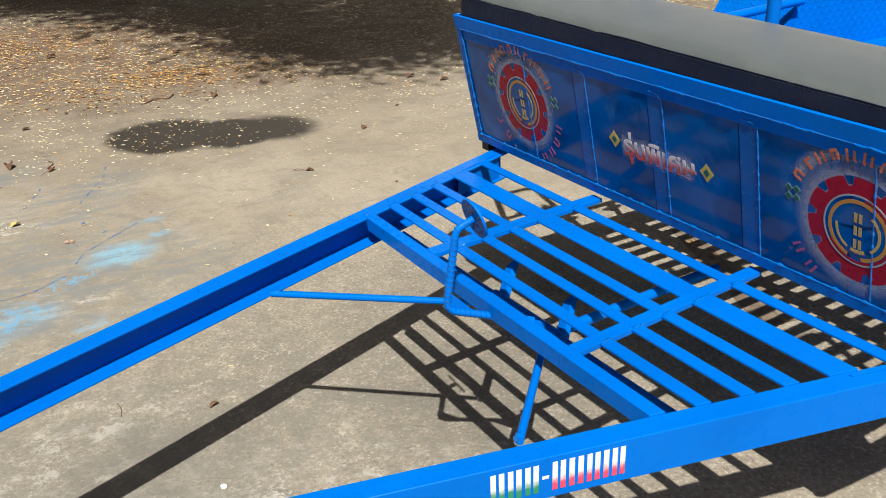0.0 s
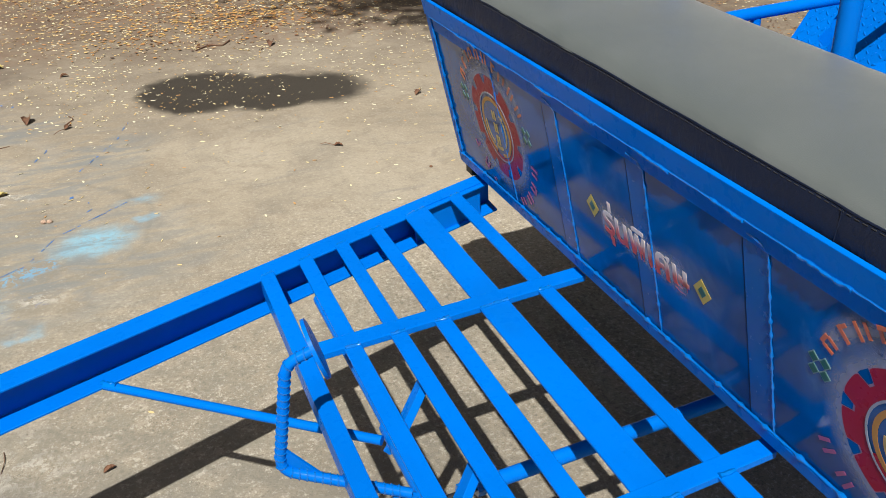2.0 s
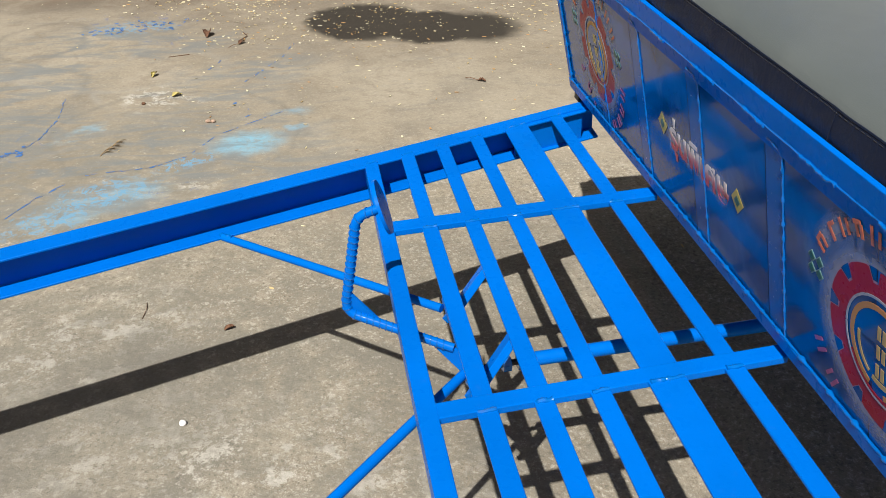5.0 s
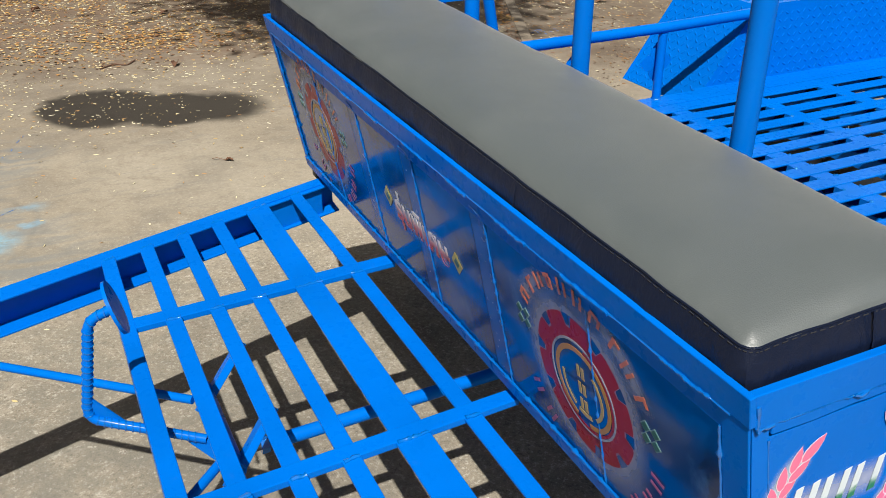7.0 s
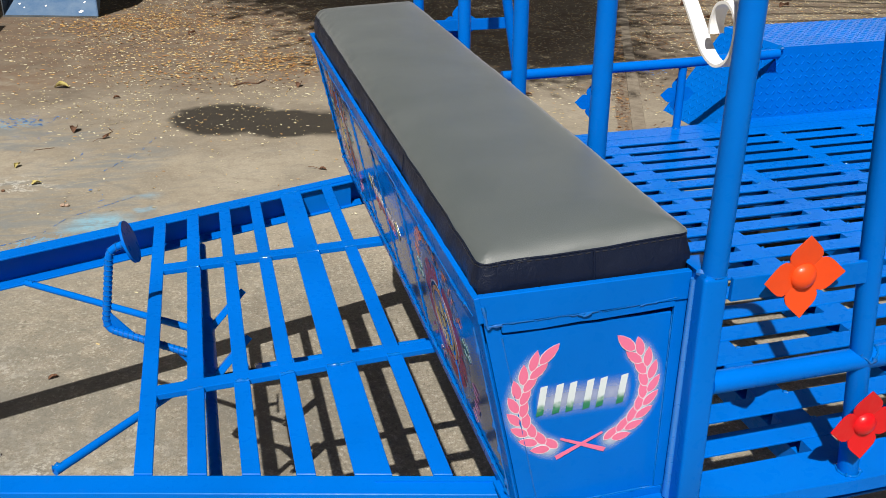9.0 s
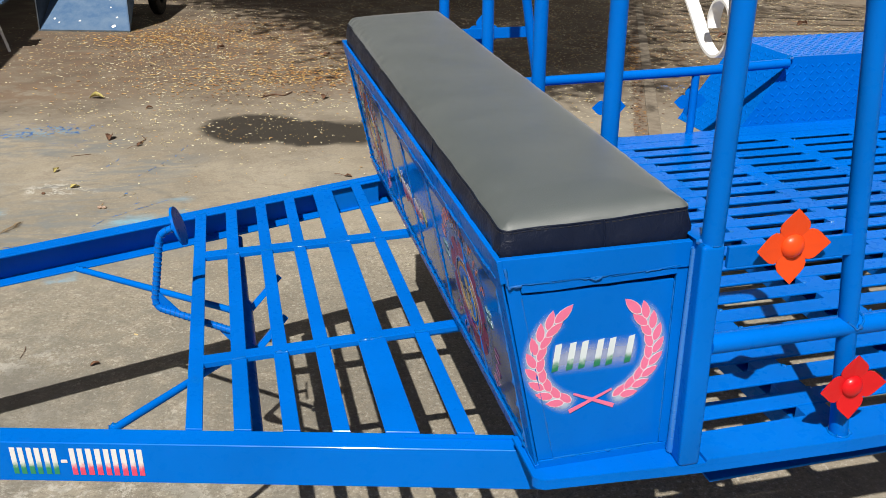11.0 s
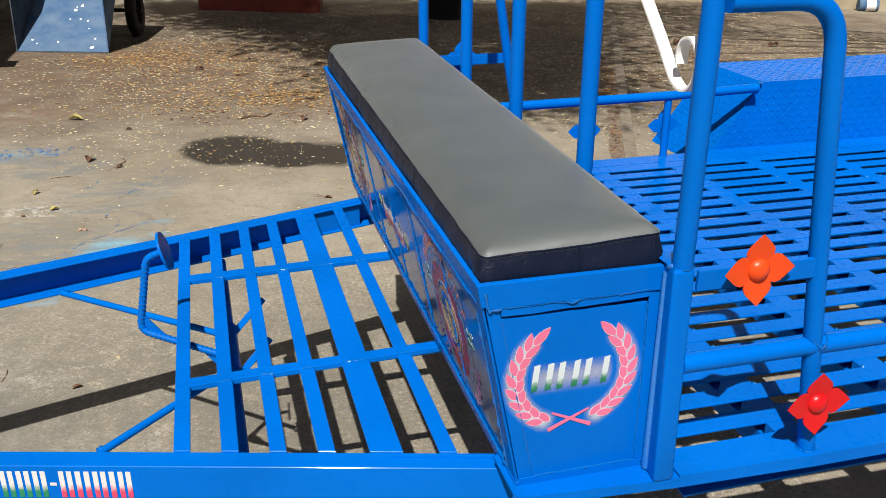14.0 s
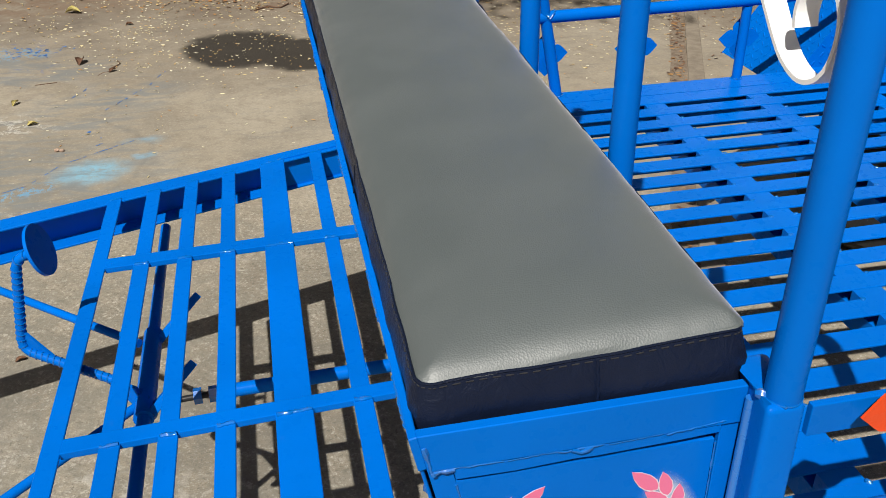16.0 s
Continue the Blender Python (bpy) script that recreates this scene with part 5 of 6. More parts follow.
# a dark plate added below the foremost bay to shade the ground there
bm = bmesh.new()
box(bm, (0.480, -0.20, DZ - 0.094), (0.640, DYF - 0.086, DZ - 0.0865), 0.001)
part("stiffening_plate", bm, steel_dark, deck, "dark plate added under the slats to shade the ground")
# weld spots along the cross members
bm = bmesh.new()
for k, x in enumerate(cross_x[1:6]):
    rnd = random.Random(70 + k)
    for y0, y1 in gaps:
        for s in (-1, 1):
            if rnd.random() < 0.7:
                for q in range(4):
                    ball(bm, (x + s * 0.030 + rnd.uniform(-0.004, 0.004), y0 + rnd.uniform(-0.004, 0.004), DZ - 0.002), rnd.uniform(0.003, 0.005))
part("weld_spatter", bm, blue_weld, deck, "small weld spots along the slats", smooth=True, kind="stuff")

# axle and wheels below the deck
axle = thing("rear_axle", "dark steel axle with rubber-tyred wheels", "axle")
bm = bmesh.new()
sweep(bm, [(2.15, -0.82, 0.30), (2.15, 1.37, 0.30)], 0.045)
for y in (-0.45, 1.0):
    box(bm, (2.09, y - 0.03, 0.33), (2.21, y + 0.03, DZ - 0.15))
part("axle_beam", bm, steel_dark, axle)
for y in (-0.86, 1.41):
    zc = ground_z(2.15) + 0.36
    bm = bmesh.new()
    rings = []
    prof = [(0.20, -0.085), (0.33, -0.095), (0.36, -0.06), (0.36, 0.06), (0.33, 0.095), (0.20, 0.085)]
    for k in range(36):
        t = 2 * math.pi * k / 36
        rings.append([bm.verts.new((2.15 + r * math.cos(t), y + d, zc + r * math.sin(t))) for r, d in prof])
    for a, b in zip(rings, rings[1:] + rings[:1]):
        for i in range(len(prof)):
            j = (i + 1) % len(prof)
            bm.faces.new((a[i], a[j], b[j], b[i]))
    wheel = part("tyre", bm, rubber, axle, smooth=True)
    bm = bmesh.new()
    sweep(bm, [(2.15, y - 0.05, zc), (2.15, y + 0.05, zc)], 0.205, 30)
    part("rim", bm, steel_dark, axle)

# ---------------------------------------------------------------- side railings


def flower(parent, c, s, mat, size=0.063, roll=0.0):
    """A four-petalled sheet ornament with a domed middle, in a plane across y; s: the side that it faces."""
    c = Vector(c)
    shape = []
    for k in range(4):
        a = radians(90 * k + roll)
        for d, r in ((-45, 0.54), (-40, 0.645), (-31, 0.73), (-21, 0.79), (-10, 0.88), (0, 1.02), (10, 0.88), (21, 0.79), (31, 0.73), (40, 0.645)):
            shape.append((size * r * math.cos(a + radians(d)), size * r * math.sin(a + radians(d))))
    bm = bmesh.new()
    top = [bm.verts.new(c + Vector((x, s * (0.004 + 0.010 * (math.hypot(x, z) / size - 0.5)), z))) for x, z in shape]
    low = [bm.verts.new(v.co - Vector((0, s * 0.002, 0))) for v in top]
    mid, mid2 = bm.verts.new(c + Vector((0, s * 0.002, 0))), bm.verts.new(c)
    for i in range(len(top)):
        j = (i + 1) % len(top)
        bm.faces.new((top[i], top[j], mid))
        bm.faces.new((low[j], low[i], mid2))
        bm.faces.new((top[i], low[i], low[j], top[j]))
    f = part("flower_ornament", bm, mat, parent, "four-petalled sheet-metal flower")
    bm = bmesh.new()
    rings = []
    for k in range(6):
        t = math.pi / 2 * k / 5
        r, h = 0.0205 * math.cos(t), 0.015 * math.sin(t)
        rings.append([bm.verts.new(c + Vector((r * math.cos(2 * math.pi * q / 20), s * (0.0015 + h), r * math.sin(2 * math.pi * q / 20)))) for q in range(20)] if k < 5 else [bm.verts.new(c + Vector((0, s * (0.0015 + h), 0)))])
    for a, b in zip(rings, rings[1:]):
        for q in range(20):
            j = (q + 1) % 20
            bm.faces.new((a[q], a[j], b[j], b[q]) if len(b) > 1 else (a[q], a[j], b[0]))
    part("boss", bm, mat, f, smooth=True)
    return f


def railing(name, ye, s, label, rail_to, posts, lean=0.0, start=0.366, high=0.0):
    """A side guard: hoop, flat bar, pipe rail, stub posts and flowers. s: outward side."""
    rail = thing(name, label, "railing", "side railings")
    bm = bmesh.new()
    yo = ye
    pth = bend([(0.655 + lean * 1.35, yo, DZ - 0.003), (0.606 + lean, yo, 1.13), (0.558 + lean * 0.6, yo, 1.565), (0.372, yo, 1.565)], 0.075, 8)
    sweep(bm, pth, 0.0165, 20)
    part("hoop", bm, blue, rail, smooth=True)
    bm = bmesh.new()
    box(bm, (0.374, yo - 0.004 + s * 0.006, 1.106 + high), (0.606 + lean, yo + 0.004 + s * 0.006, 1.142 + high), 0.001)
    part("flat_bar", bm, blue, rail)
    bm = bmesh.new()
    sweep(bm, [(start, yo, 0.966 + high * 0.4), (1.33, yo, 0.968 + high * 0.5), (rail_to, yo, 0.990 + high * 0.1)], 0.0175, 20)
    part("rail_pipe", bm, blue, rail, smooth=True)
    for x in posts:
        bm = bmesh.new()
        sweep(bm, [(x, yo, DZ - 0.003), (x, yo, 0.966)], 0.0145, 16)
        part("stub_post", bm, blue, rail, smooth=True)
    for x, z, r in [(0.655 + lean * 1.35, DZ, 0.0185), (0.632 + lean * 1.15, 0.967 + high * 0.4, 0.0185)] + [(x, DZ, 0.0145) for x in posts]:
        bead("weld_ring", [(x + math.cos(t) * r, yo + math.sin(t) * r, z + (0.001 if z < 0.8 else 0.018 * abs(math.cos(t)))) for t in [2 * math.pi * k / 20 for k in range(21)]], rail, 0.0021, 0.003, 0.03, seed=int(x * 999))
    return rail


near = railing("side_railing", -0.610, -1, "blue pipe side railing with orange and red flowers", 1.70, [0.995, 1.320])
flower(near, (0.473, -0.632, 1.141), -1, orange, roll=2)
flower(near, (0.634, -0.638, 0.864), -1, red, roll=2)
far = railing("side_railing", 1.190, 1, "blue pipe side railing with blue flowers", 1.700, [0.995, 1.320], 0.066, 0.645, 0.030)
for x, z in ((0.506, 1.152), (0.715, 0.862), (0.995, 0.860), (1.326, 0.862)):
    flower(far, (x, 1.212, z), 1, blue, 0.066)

# ---------------------------------------------------------------- wheel arch of tread plate
arch = thing("wheel_arch", "blue tread-plate wheel arch over the load deck edge", "wheel arch")
AY0, AY1, AZ = 1.222, 1.620, 1.008
side_poly = [(1.555, DZ - 0.004), (1.745, AZ), (2.66, AZ), (2.90, DZ - 0.004)]


def lug(verts, faces, o, u, v, n, a):
    """One raised lozenge of the tread."""
    c, s = math.cos(a), math.sin(a)
    ln, wd, h = 0.0105, 0.0036, 0.0018
    b = len(verts)
    for p, q, r in ((-ln, 0, 0), (-ln * 0.5, wd, 0), (ln * 0.5, wd, 0), (ln, 0, 0), (ln * 0.5, -wd, 0), (-ln * 0.5, -wd, 0), (-ln * 0.55, 0, h), (ln * 0.55, 0, h)):
        verts.append(o + u * (p * c - q * s) + v * (p * s + q * c) + n * r)
    for f in ((0, 1, 6), (1, 2, 7, 6), (2, 3, 7), (3, 4, 7), (4, 5, 6, 7), (5, 0, 6)):
        faces.append(tuple(b + i for i in f))


def tread(name, o, u, v, w, h, inside):
    u, v = Vector(u).normalized(), Vector(v).normalized()
    n = u.cross(v).normalized()
    verts, faces = [], []
    pt = 0.0265
    for i in range(int(w / pt) + 1):
        for j in range(int(h / pt) + 1):
            a, b = (i + 0.5) * pt, (j + 0.5) * pt
            if inside(a, b):
                lug(verts, faces, Vector(o) + u * a + v * b, u, v, n, radians(45 if (i + j) % 2 else -45) + 0.2)
    me = bpy.data.meshes.new(name)
    me.from_pydata(verts, [], faces)
    me.materials.append(blue)
    ob = new(name, me)
    ob.parent = arch
    return tagged(ob, kind="stuff", label="raised tread-plate lugs")


bm = bmesh.new()
prism(bm, [(x, AY0, z) for x, z in side_poly], (0, 0.004, 0))
part("side_plate", bm, blue, arch)
bm = bmesh.new()
box(bm, (1.745, AY0 + 0.0045, AZ - 0.004), (2.66, AY1, AZ))
rounded(bm, 0.001, 1)
part("top_plate", bm, blue, arch)
bm = bmesh.new()
prism(bm, [(1.51, AY0 + 0.0045, 0.675), (1.7455, AY0 + 0.0045, AZ), (1.7455, AY1, AZ), (1.51, AY1, 0.675)], (0.004, 0, -0.003))
part("front_plate", bm, blue, arch)
bm = bmesh.new()
prism(bm, [(2.6605, AY0 + 0.0045, AZ), (2.93, AY0 + 0.0045, 0.70), (2.93, AY1, 0.70), (2.6605, AY1, AZ)], (-0.004, 0, -0.003))
part("rear_plate", bm, blue, arch)
bm = bmesh.new()
prism(bm, [(1.505, AY1, 0.675), (1.7455, AY1, AZ), (2.66, AY1, AZ), (2.93, AY1, 0.70)], (0, 0.004, 0))
part("outer_plate", bm, blue, arch)
def in_side(a, b):
    return b > 0.012 and b < AZ - DZ - 0.012 and a > 0.016 + (b) * 0.73 and a < 1.34 - b * 0.95
tread("tread_pattern", (1.555, AY0 - 0.0002, DZ), (1, 0, 0), (0, 0, 1), 1.36, AZ - DZ, in_side)
tread("tread_pattern", (1.755, AY0 + 0.012, AZ + 0.0002), (1, 0, 0), (0, 1, 0), 0.89, AY1 - AY0 - 0.02, lambda a, b: True)
fu = Vector((0, -1, 0))
fv = Vector((1.7455 - 1.51, 0, AZ - 0.675)).normalized()
tread("tread_pattern", Vector((1.51, AY1 - 0.008, 0.675)) + Vector((-0.0008, 0, 0.0006)), fu, fv, AY1 - AY0 - 0.02, 0.40, lambda a, b: b < 0.39)
bead("weld_bead", [(1.735, AY0 - 0.006, AZ - 0.004), (1.70, 1.196, 1.010), (1.715, 1.205, 1.014)], arch, 0.007, seed=31)
bm = bmesh.new()
box(bm, (1.50, DYF + 0.0005, DZ - 0.006), (2.95, AY0 + 0.004, DZ - 0.0005))
part("flange", bm, blue, arch)

# ---------------------------------------------------------------- far things in the yard
bucket = thing("tipping_bucket", "worn blue steel tipping bucket with dirt inside", "bucket")
B0, B1 = Vector((-2.30, 8.40, 0.075)), Vector((-1.37, 8.26, 0.045))
back = Vector((0.14, 0.95, 0)).normalized()
wide = (B1 - B0).normalized()


def bucket_plate(name, pts, push, mat):
    bm = bmesh.new()
    prism(bm, pts, push)
    return part(name, bm, mat, bucket)


up = Vector((0, 0, 1))
C0, C1 = B0 + back * 1.15 + up * 0.72 + wide * 0.06, B1 + back * 1.15 + up * 0.72 - wide * 0.06
bucket_plate("floor_plate", [B0, B1, C1, C0], (0, 0, 0.012), scoop_blue)
bucket_plate("side_plate", [B0, C0, C0 + up * 0.55, B0 + back * 0.10 + up * 0.95], wide * 0.012, scoop_in)
bucket_plate("side_plate", [B1, C1, C1 + up * 0.55, B1 + back * 0.10 + up * 0.95], wide * -0.012, scoop_blue)
bucket_plate("back_plate", [C0, C1, C1 + up * 0.55, C0 + up * 0.55], back * 0.012, scoop_rust)
rnd = random.Random(8)
bm = bmesh.new()
for _ in range(14):
    q = B0.lerp(B1, rnd.uniform(0.12, 0.9)) + (C0 - B0) * rnd.uniform(0.03, 0.75) + up * 0.0135
    r = rnd.uniform(0.008, 0.024)
    ring = [q + wide * r * math.cos(t) * rnd.uniform(0.5, 1.2) + (C0 - B0).normalized() * r * math.sin(t) for t in [2 * math.pi * k / 7 for k in range(7)]]
    prism(bm, ring, (0, 0, 0.001))
part("paint_splashes", bm, white, bucket, "white paint splashes", kind="stuff")
bm = bmesh.new()
sweep(bm, [B0 - back * 0.004 + up * 0.006, B1 - back * 0.004 + up * 0.006], 0.014, 8)
part("lip", bm, scoop_in, bucket)
W = Vector((-1.14, 9.53, 0))
axis_dir = wide
bm = bmesh.new()
rings = []
prof = [(0.16, -0.05), (0.26, -0.06), (0.29, -0.035), (0.29, 0.035), (0.26, 0.06), (0.16, 0.05)]
zc = ground_z(W.x) + 0.29
for k in range(32):
    t = 2 * math.pi * k / 32
    rings.append([bm.verts.new(Vector((W.x, W.y, zc)) + back * r * math.cos(t) + up * r * math.sin(t) + axis_dir * d) for r, d in prof])
for a, b in zip(rings, rings[1:] + rings[:1]):
    for i in range(len(prof)):
        j = (i + 1) % len(prof)
        bm.faces.new((a[i], a[j], b[j], b[i]))
wheel = part("tyre", bm, rubber, bucket, smooth=True)
bm = bmesh.new()
for k in range(5):
    t = 2 * math.pi * k / 5
    sweep(bm, [Vector((W.x, W.y, zc)), Vector((W.x, W.y, zc)) + back * 0.165 * math.cos(t) + up * 0.165 * math.sin(t)], 0.018, 8)
part("spoke", bm, steel_dark, wheel)
bm = bmesh.new()
sweep(bm, [Vector((W.x, W.y, zc)) + axis_dir * 0.08, Vector((W.x, W.y, zc)) - axis_dir * 0.85], 0.022, 10)
sweep(bm, [Vector((W.x, W.y, zc)) - axis_dir * 0.4, C0.lerp(C1, 0.5)], 0.025, 10)
part("axle", bm, steel_dark, bucket)

crate = thing("red_steel_crate", "low faded red painted steel crate", "crate")
A0, A1 = Vector((-0.41, 11.95, 0.0)), Vector((1.33, 11.60, -0.05))
d = (A1 - A0).normalized()
n_ = Vector((-d.y, d.x, 0))
bm = bmesh.new()
prism(bm, [A0, A1, A1 + n_ * 0.7, A0 + n_ * 0.7], (0, 0, 0.62))
rounded(bm, 0.012, 2)
part("crate_body", bm, red_metal, crate)
for f in (0.02, 0.34, 0.66, 0.98):
    p = A0.lerp(A1, f) - n_ * 0.014
    bm = bmesh.new()
    prism(bm, [p - d * 0.025, p + d * 0.025, p + d * 0.025 + n_ * 0.013, p - d * 0.025 + n_ * 0.013], (0, 0, 0.6))
    part("crate_rib", bm, red_metal, crate)

drum = thing("oil_drum", "dark steel oil drum in the shade", "drum")
bm = bmesh.new()
sweep(bm, [(3.12, 11.15, -0.12), (3.12, 11.15, 0.10), (3.12, 11.15, 0.11), (3.12, 11.15, 0.42), (3.12, 11.15, 0.43), (3.12, 11.15, 0.76)], [0.28, 0.28, 0.29, 0.28, 0.29, 0.28], 28)
part("drum_body", bm, steel_dark, drum, smooth=True)

stool = thing("folding_stool", "pale steel-legged folding stool", "stool")
for a, b in (((-2.36, 7.22, 0.085), (-2.50, 7.42, 0.52)), ((-2.62, 7.20, 0.09), (-2.50, 7.38, 0.52)), ((-2.44, 7.55, 0.085), (-2.52, 7.36, 0.52)), ((-2.72, 7.52, 0.095), (-2.56, 7.36, 0.52))):
    bm = bmesh.new()
    sweep(bm, [a, b], 0.012, 10)
    part("leg", bm, white, stool, smooth=True)
bm = bmesh.new()
box(bm, (-2.72, 7.22, 0.515), (-2.34, 7.56, 0.540), 0.006)
part("seat", bm, scoop_blue, stool)

# the yard's boundary wall
wall_a, wall_b = Vector((3.0, 15.8, -0.8)), Vector((19.0, 9.45, -0.8))
wd = (wall_b - wall_a).normalized()
wn_ = Vector((-wd.y, wd.x, 0))
bm = bmesh.new()
prism(bm, [wall_a, wall_b, wall_b + wn_ * 0.18, wall_a + wn_ * 0.18], (0, 0, 3.0))
part("wall_east", bm, plaster, None, "weathered yellowish plaster boundary wall", category="wall", kind="structure")
# an added pale reflector, unseen itself, that brightens the cushion's top at grazing angles
bm = bmesh.new()
tall_a, tall_b = wall_a.lerp(wall_b, 0.27) + wn_ * 0.30, wall_b + wd * 6 + wn_ * 0.30
prism(bm, [tall_a, tall_b, tall_b + wn_ * 0.25, tall_a + wn_ * 0.25], (0, 0, 9.0))
part("wall_back", bm, rough_stone("pale_reflector_plaster", (0.426, 0.447, 0.468), (0.497, 0.518, 0.539), 1.2), None, "tall pale wall added behind the yard wall to brighten the cushion's reflection", category="wall", kind="structure")
bm = bmesh.new()
box(bm, (-16, 15.6, -0.5), (3.0, 15.8, 2.2))
part("wall_north", bm, plaster, None, "weathered yellowish plaster boundary wall", category="wall", kind="structure")

shed = thing("open_shed", "grey shed wall with an unseen cover added to shade the yard", "shed")
shed_wall = rough_stone("stained_grey_wall", (0.0710, 0.0745, 0.0674), (0.121, 0.121, 0.106), 2.5)
bm = bmesh.new()
prism(bm, [(-3.0, 9.2, 0.0), (-3.1, 14.5, 0.0), (-3.25, 14.5, 0.0), (-3.15, 9.2, 0.0)], (0, 0, 2.7))
part("side_wall", bm, shed_wall, shed)
# unseen slab on posts, added to cast shade; its edge follows the sun's direction
bm = bmesh.new()
edge = SUN / SUN.z * 2.7
prism(bm, [(-2.26 + edge.x, 5.6 + edge.y, 2.7), (-2.30 + edge.x, 8.6 + edge.y, 2.7), (-2.75 + edge.x, 13.5 + edge.y, 2.7), (-6.5, 13.5 + edge.y, 2.7), (-6.5, 5.6 + edge.y, 2.7)], (0, 0, 0.05))
part("roof", bm, shed_wall, shed)
for y in (6.0, 9.0):
    bm = bmesh.new()
    sweep(bm, [(-4.6, y, ground_z(-4.6)), (-4.6, y, 2.70)], 0.04, 12)
    part("roof_post", bm, steel_dark, shed, smooth=True)

tin = thing("paint_tin", "small blue and white paint tin by the wall", "tin")
bm = bmesh.new()
p = Vector((11.5, 12.2, ground_z(11.5) + 0.11))
sweep(bm, [p - wd * 0.17, p + wd * 0.17], 0.11, 20)
part("tin_body", bm, scoop_blue, tin, smooth=True)
bm = bmesh.new()
sweep(bm, [p - wd * 0.05, p + wd * 0.12], 0.112, 20, caps=False)
part("tin_label", bm, white, tin, smooth=True)

# ---------------------------------------------------------------- trees that shade the yard
SHADE = SUN / SUN.z


def tree(name, base, height, clumps, label, seed, leaf=0.075, per=190, spread=0.40):
    rnd = random.Random(seed)
    t = thing(name, label, "tree")
    base = Vector(base)
    fork = base + Vector((rnd.uniform(-0.2, 0.2), rnd.uniform(-0.2, 0.2), height * 0.5))
    bm = bmesh.new()
    n = 8
    sweep(bm, [base.lerp(fork, k / n) + Vector((math.sin(k) * 0.04, math.cos(k * 1.3) * 0.04, 0)) for k in range(n + 1)], [0.30 - 0.14 * k / n for k in range(n + 1)], 14)
    part("trunk", bm, bark, t, smooth=True)
    for c in clumps[::30]:
        bm = bmesh.new()
        m = fork.lerp(c, 0.5) + Vector((0, 0, 0.35))
        pts = [fork.lerp(m, k / 5).lerp(m.lerp(c, k / 5), k / 5) for k in range(6)]
        sweep(bm, pts, [0.055 - 0.009 * k for k in range(6)], 8)
        part("limb", bm, bark, t, smooth=True)
    verts, faces = [], []
    for c in clumps:
        for _ in range(per):
            o = c + Vector((rnd.gauss(0, spread), rnd.gauss(0, spread), rnd.gauss(0, spread * 0.6)))
            u = Vector((rnd.uniform(-1, 1), rnd.uniform(-1, 1), rnd.uniform(-0.5, 0.5))).normalized()
            v = u.cross(Vector((rnd.uniform(-0.4, 0.4), rnd.uniform(-0.4, 0.4), 1))).normalized()
            s = leaf * rnd.uniform(0.6, 1.3)
            b = len(verts)
            verts += [o - u * s, o + v * s * 0.42 - u * s * 0.1, o + u * s, o - v * s * 0.42 - u * s * 0.1]
            faces.append((b, b + 1, b + 2, b + 3))
    me = bpy.data.meshes.new("crown")
    me.from_pydata(verts, [], faces)
    me.materials.append(crown_mat)
    ob = new("crown", me)
    ob.parent = t
    tagged(ob, kind="stuff", label="crown of many small green leaves")
    return t


def shade_edge(y):
    """How far to the left the tree's shade reaches on the ground."""
    pts = [(4.4, 2.15), (5.1, 1.45), (5.6, 1.15), (6.4, 1.10), (7.2, 0.85), (8.0, 0.62), (9.1, 0.15), (10.8, -0.5), (13, -2.0)]
    if y <= pts[0][0]:
        return pts[0][1] + (pts[0][0] - y) * 1.4
    for (a, b), (c, e) in zip(pts, pts[1:]):
        if y <= c:
            return b + (e - b) * (y - a) / (c - a)
    return pts[-1][1]


rnd = random.Random(21)
clumps, thin = [], []
while len(clumps) < 222:
    x, y = rnd.uniform(-1.5, 7.5), rnd.uniform(4.6, 13.0)
    beyond = x > gutter_x(y) - 0.28
    if x < shade_edge(y) + 0.45 or x > gutter_x(y) + 2.4:
        continue
    if beyond and (y < 9.5 or rnd.random() < 0.62):
        continue
    if y < 4.9 + rnd.uniform(0, 0.6):
        continue
    h = rnd.uniform(6.5, 9.0)
    clumps.append(Vector((x, y, 0)) + SHADE * h)
while len(thin) < 16:
    x, y = rnd.uniform(3.2, 9.5), rnd.uniform(8.8, 13.0)
    if x < 0.5 * y + 0.9:
        continue
    h = rnd.uniform(6.0, 8.0)
    thin.append(Vector((x, y, 0)) + SHADE * h)
tree("shade_tree", (10.5, 4.5, ground_z(10.5)), 9.0, clumps, "broad green shade tree over the yard", 3, per=200, spread=0.42)
tree("shade_tree", (8.8, -1.0, ground_z(8.8)), 8.0, thin, "light-crowned green shade tree beside the yard", 4, per=70)

# trees beyond the wall, dark against the sky
for k, x in enumerate((-9.5, -5.0, -0.5, 3.6)):
    crown = [Vector((x + rnd.gauss(0, 1.5), 18.3 + rnd.gauss(0, 0.8), rnd.uniform(2.2, 8.2))) for _ in range(34)]
    tree("background_tree", (x, 18.4, -0.3), 4.4, crown, "dark green tree beyond the yard wall", 30 + k, leaf=0.17, per=95, spread=0.55)

# ---------------------------------------------------------------- small things on the ground


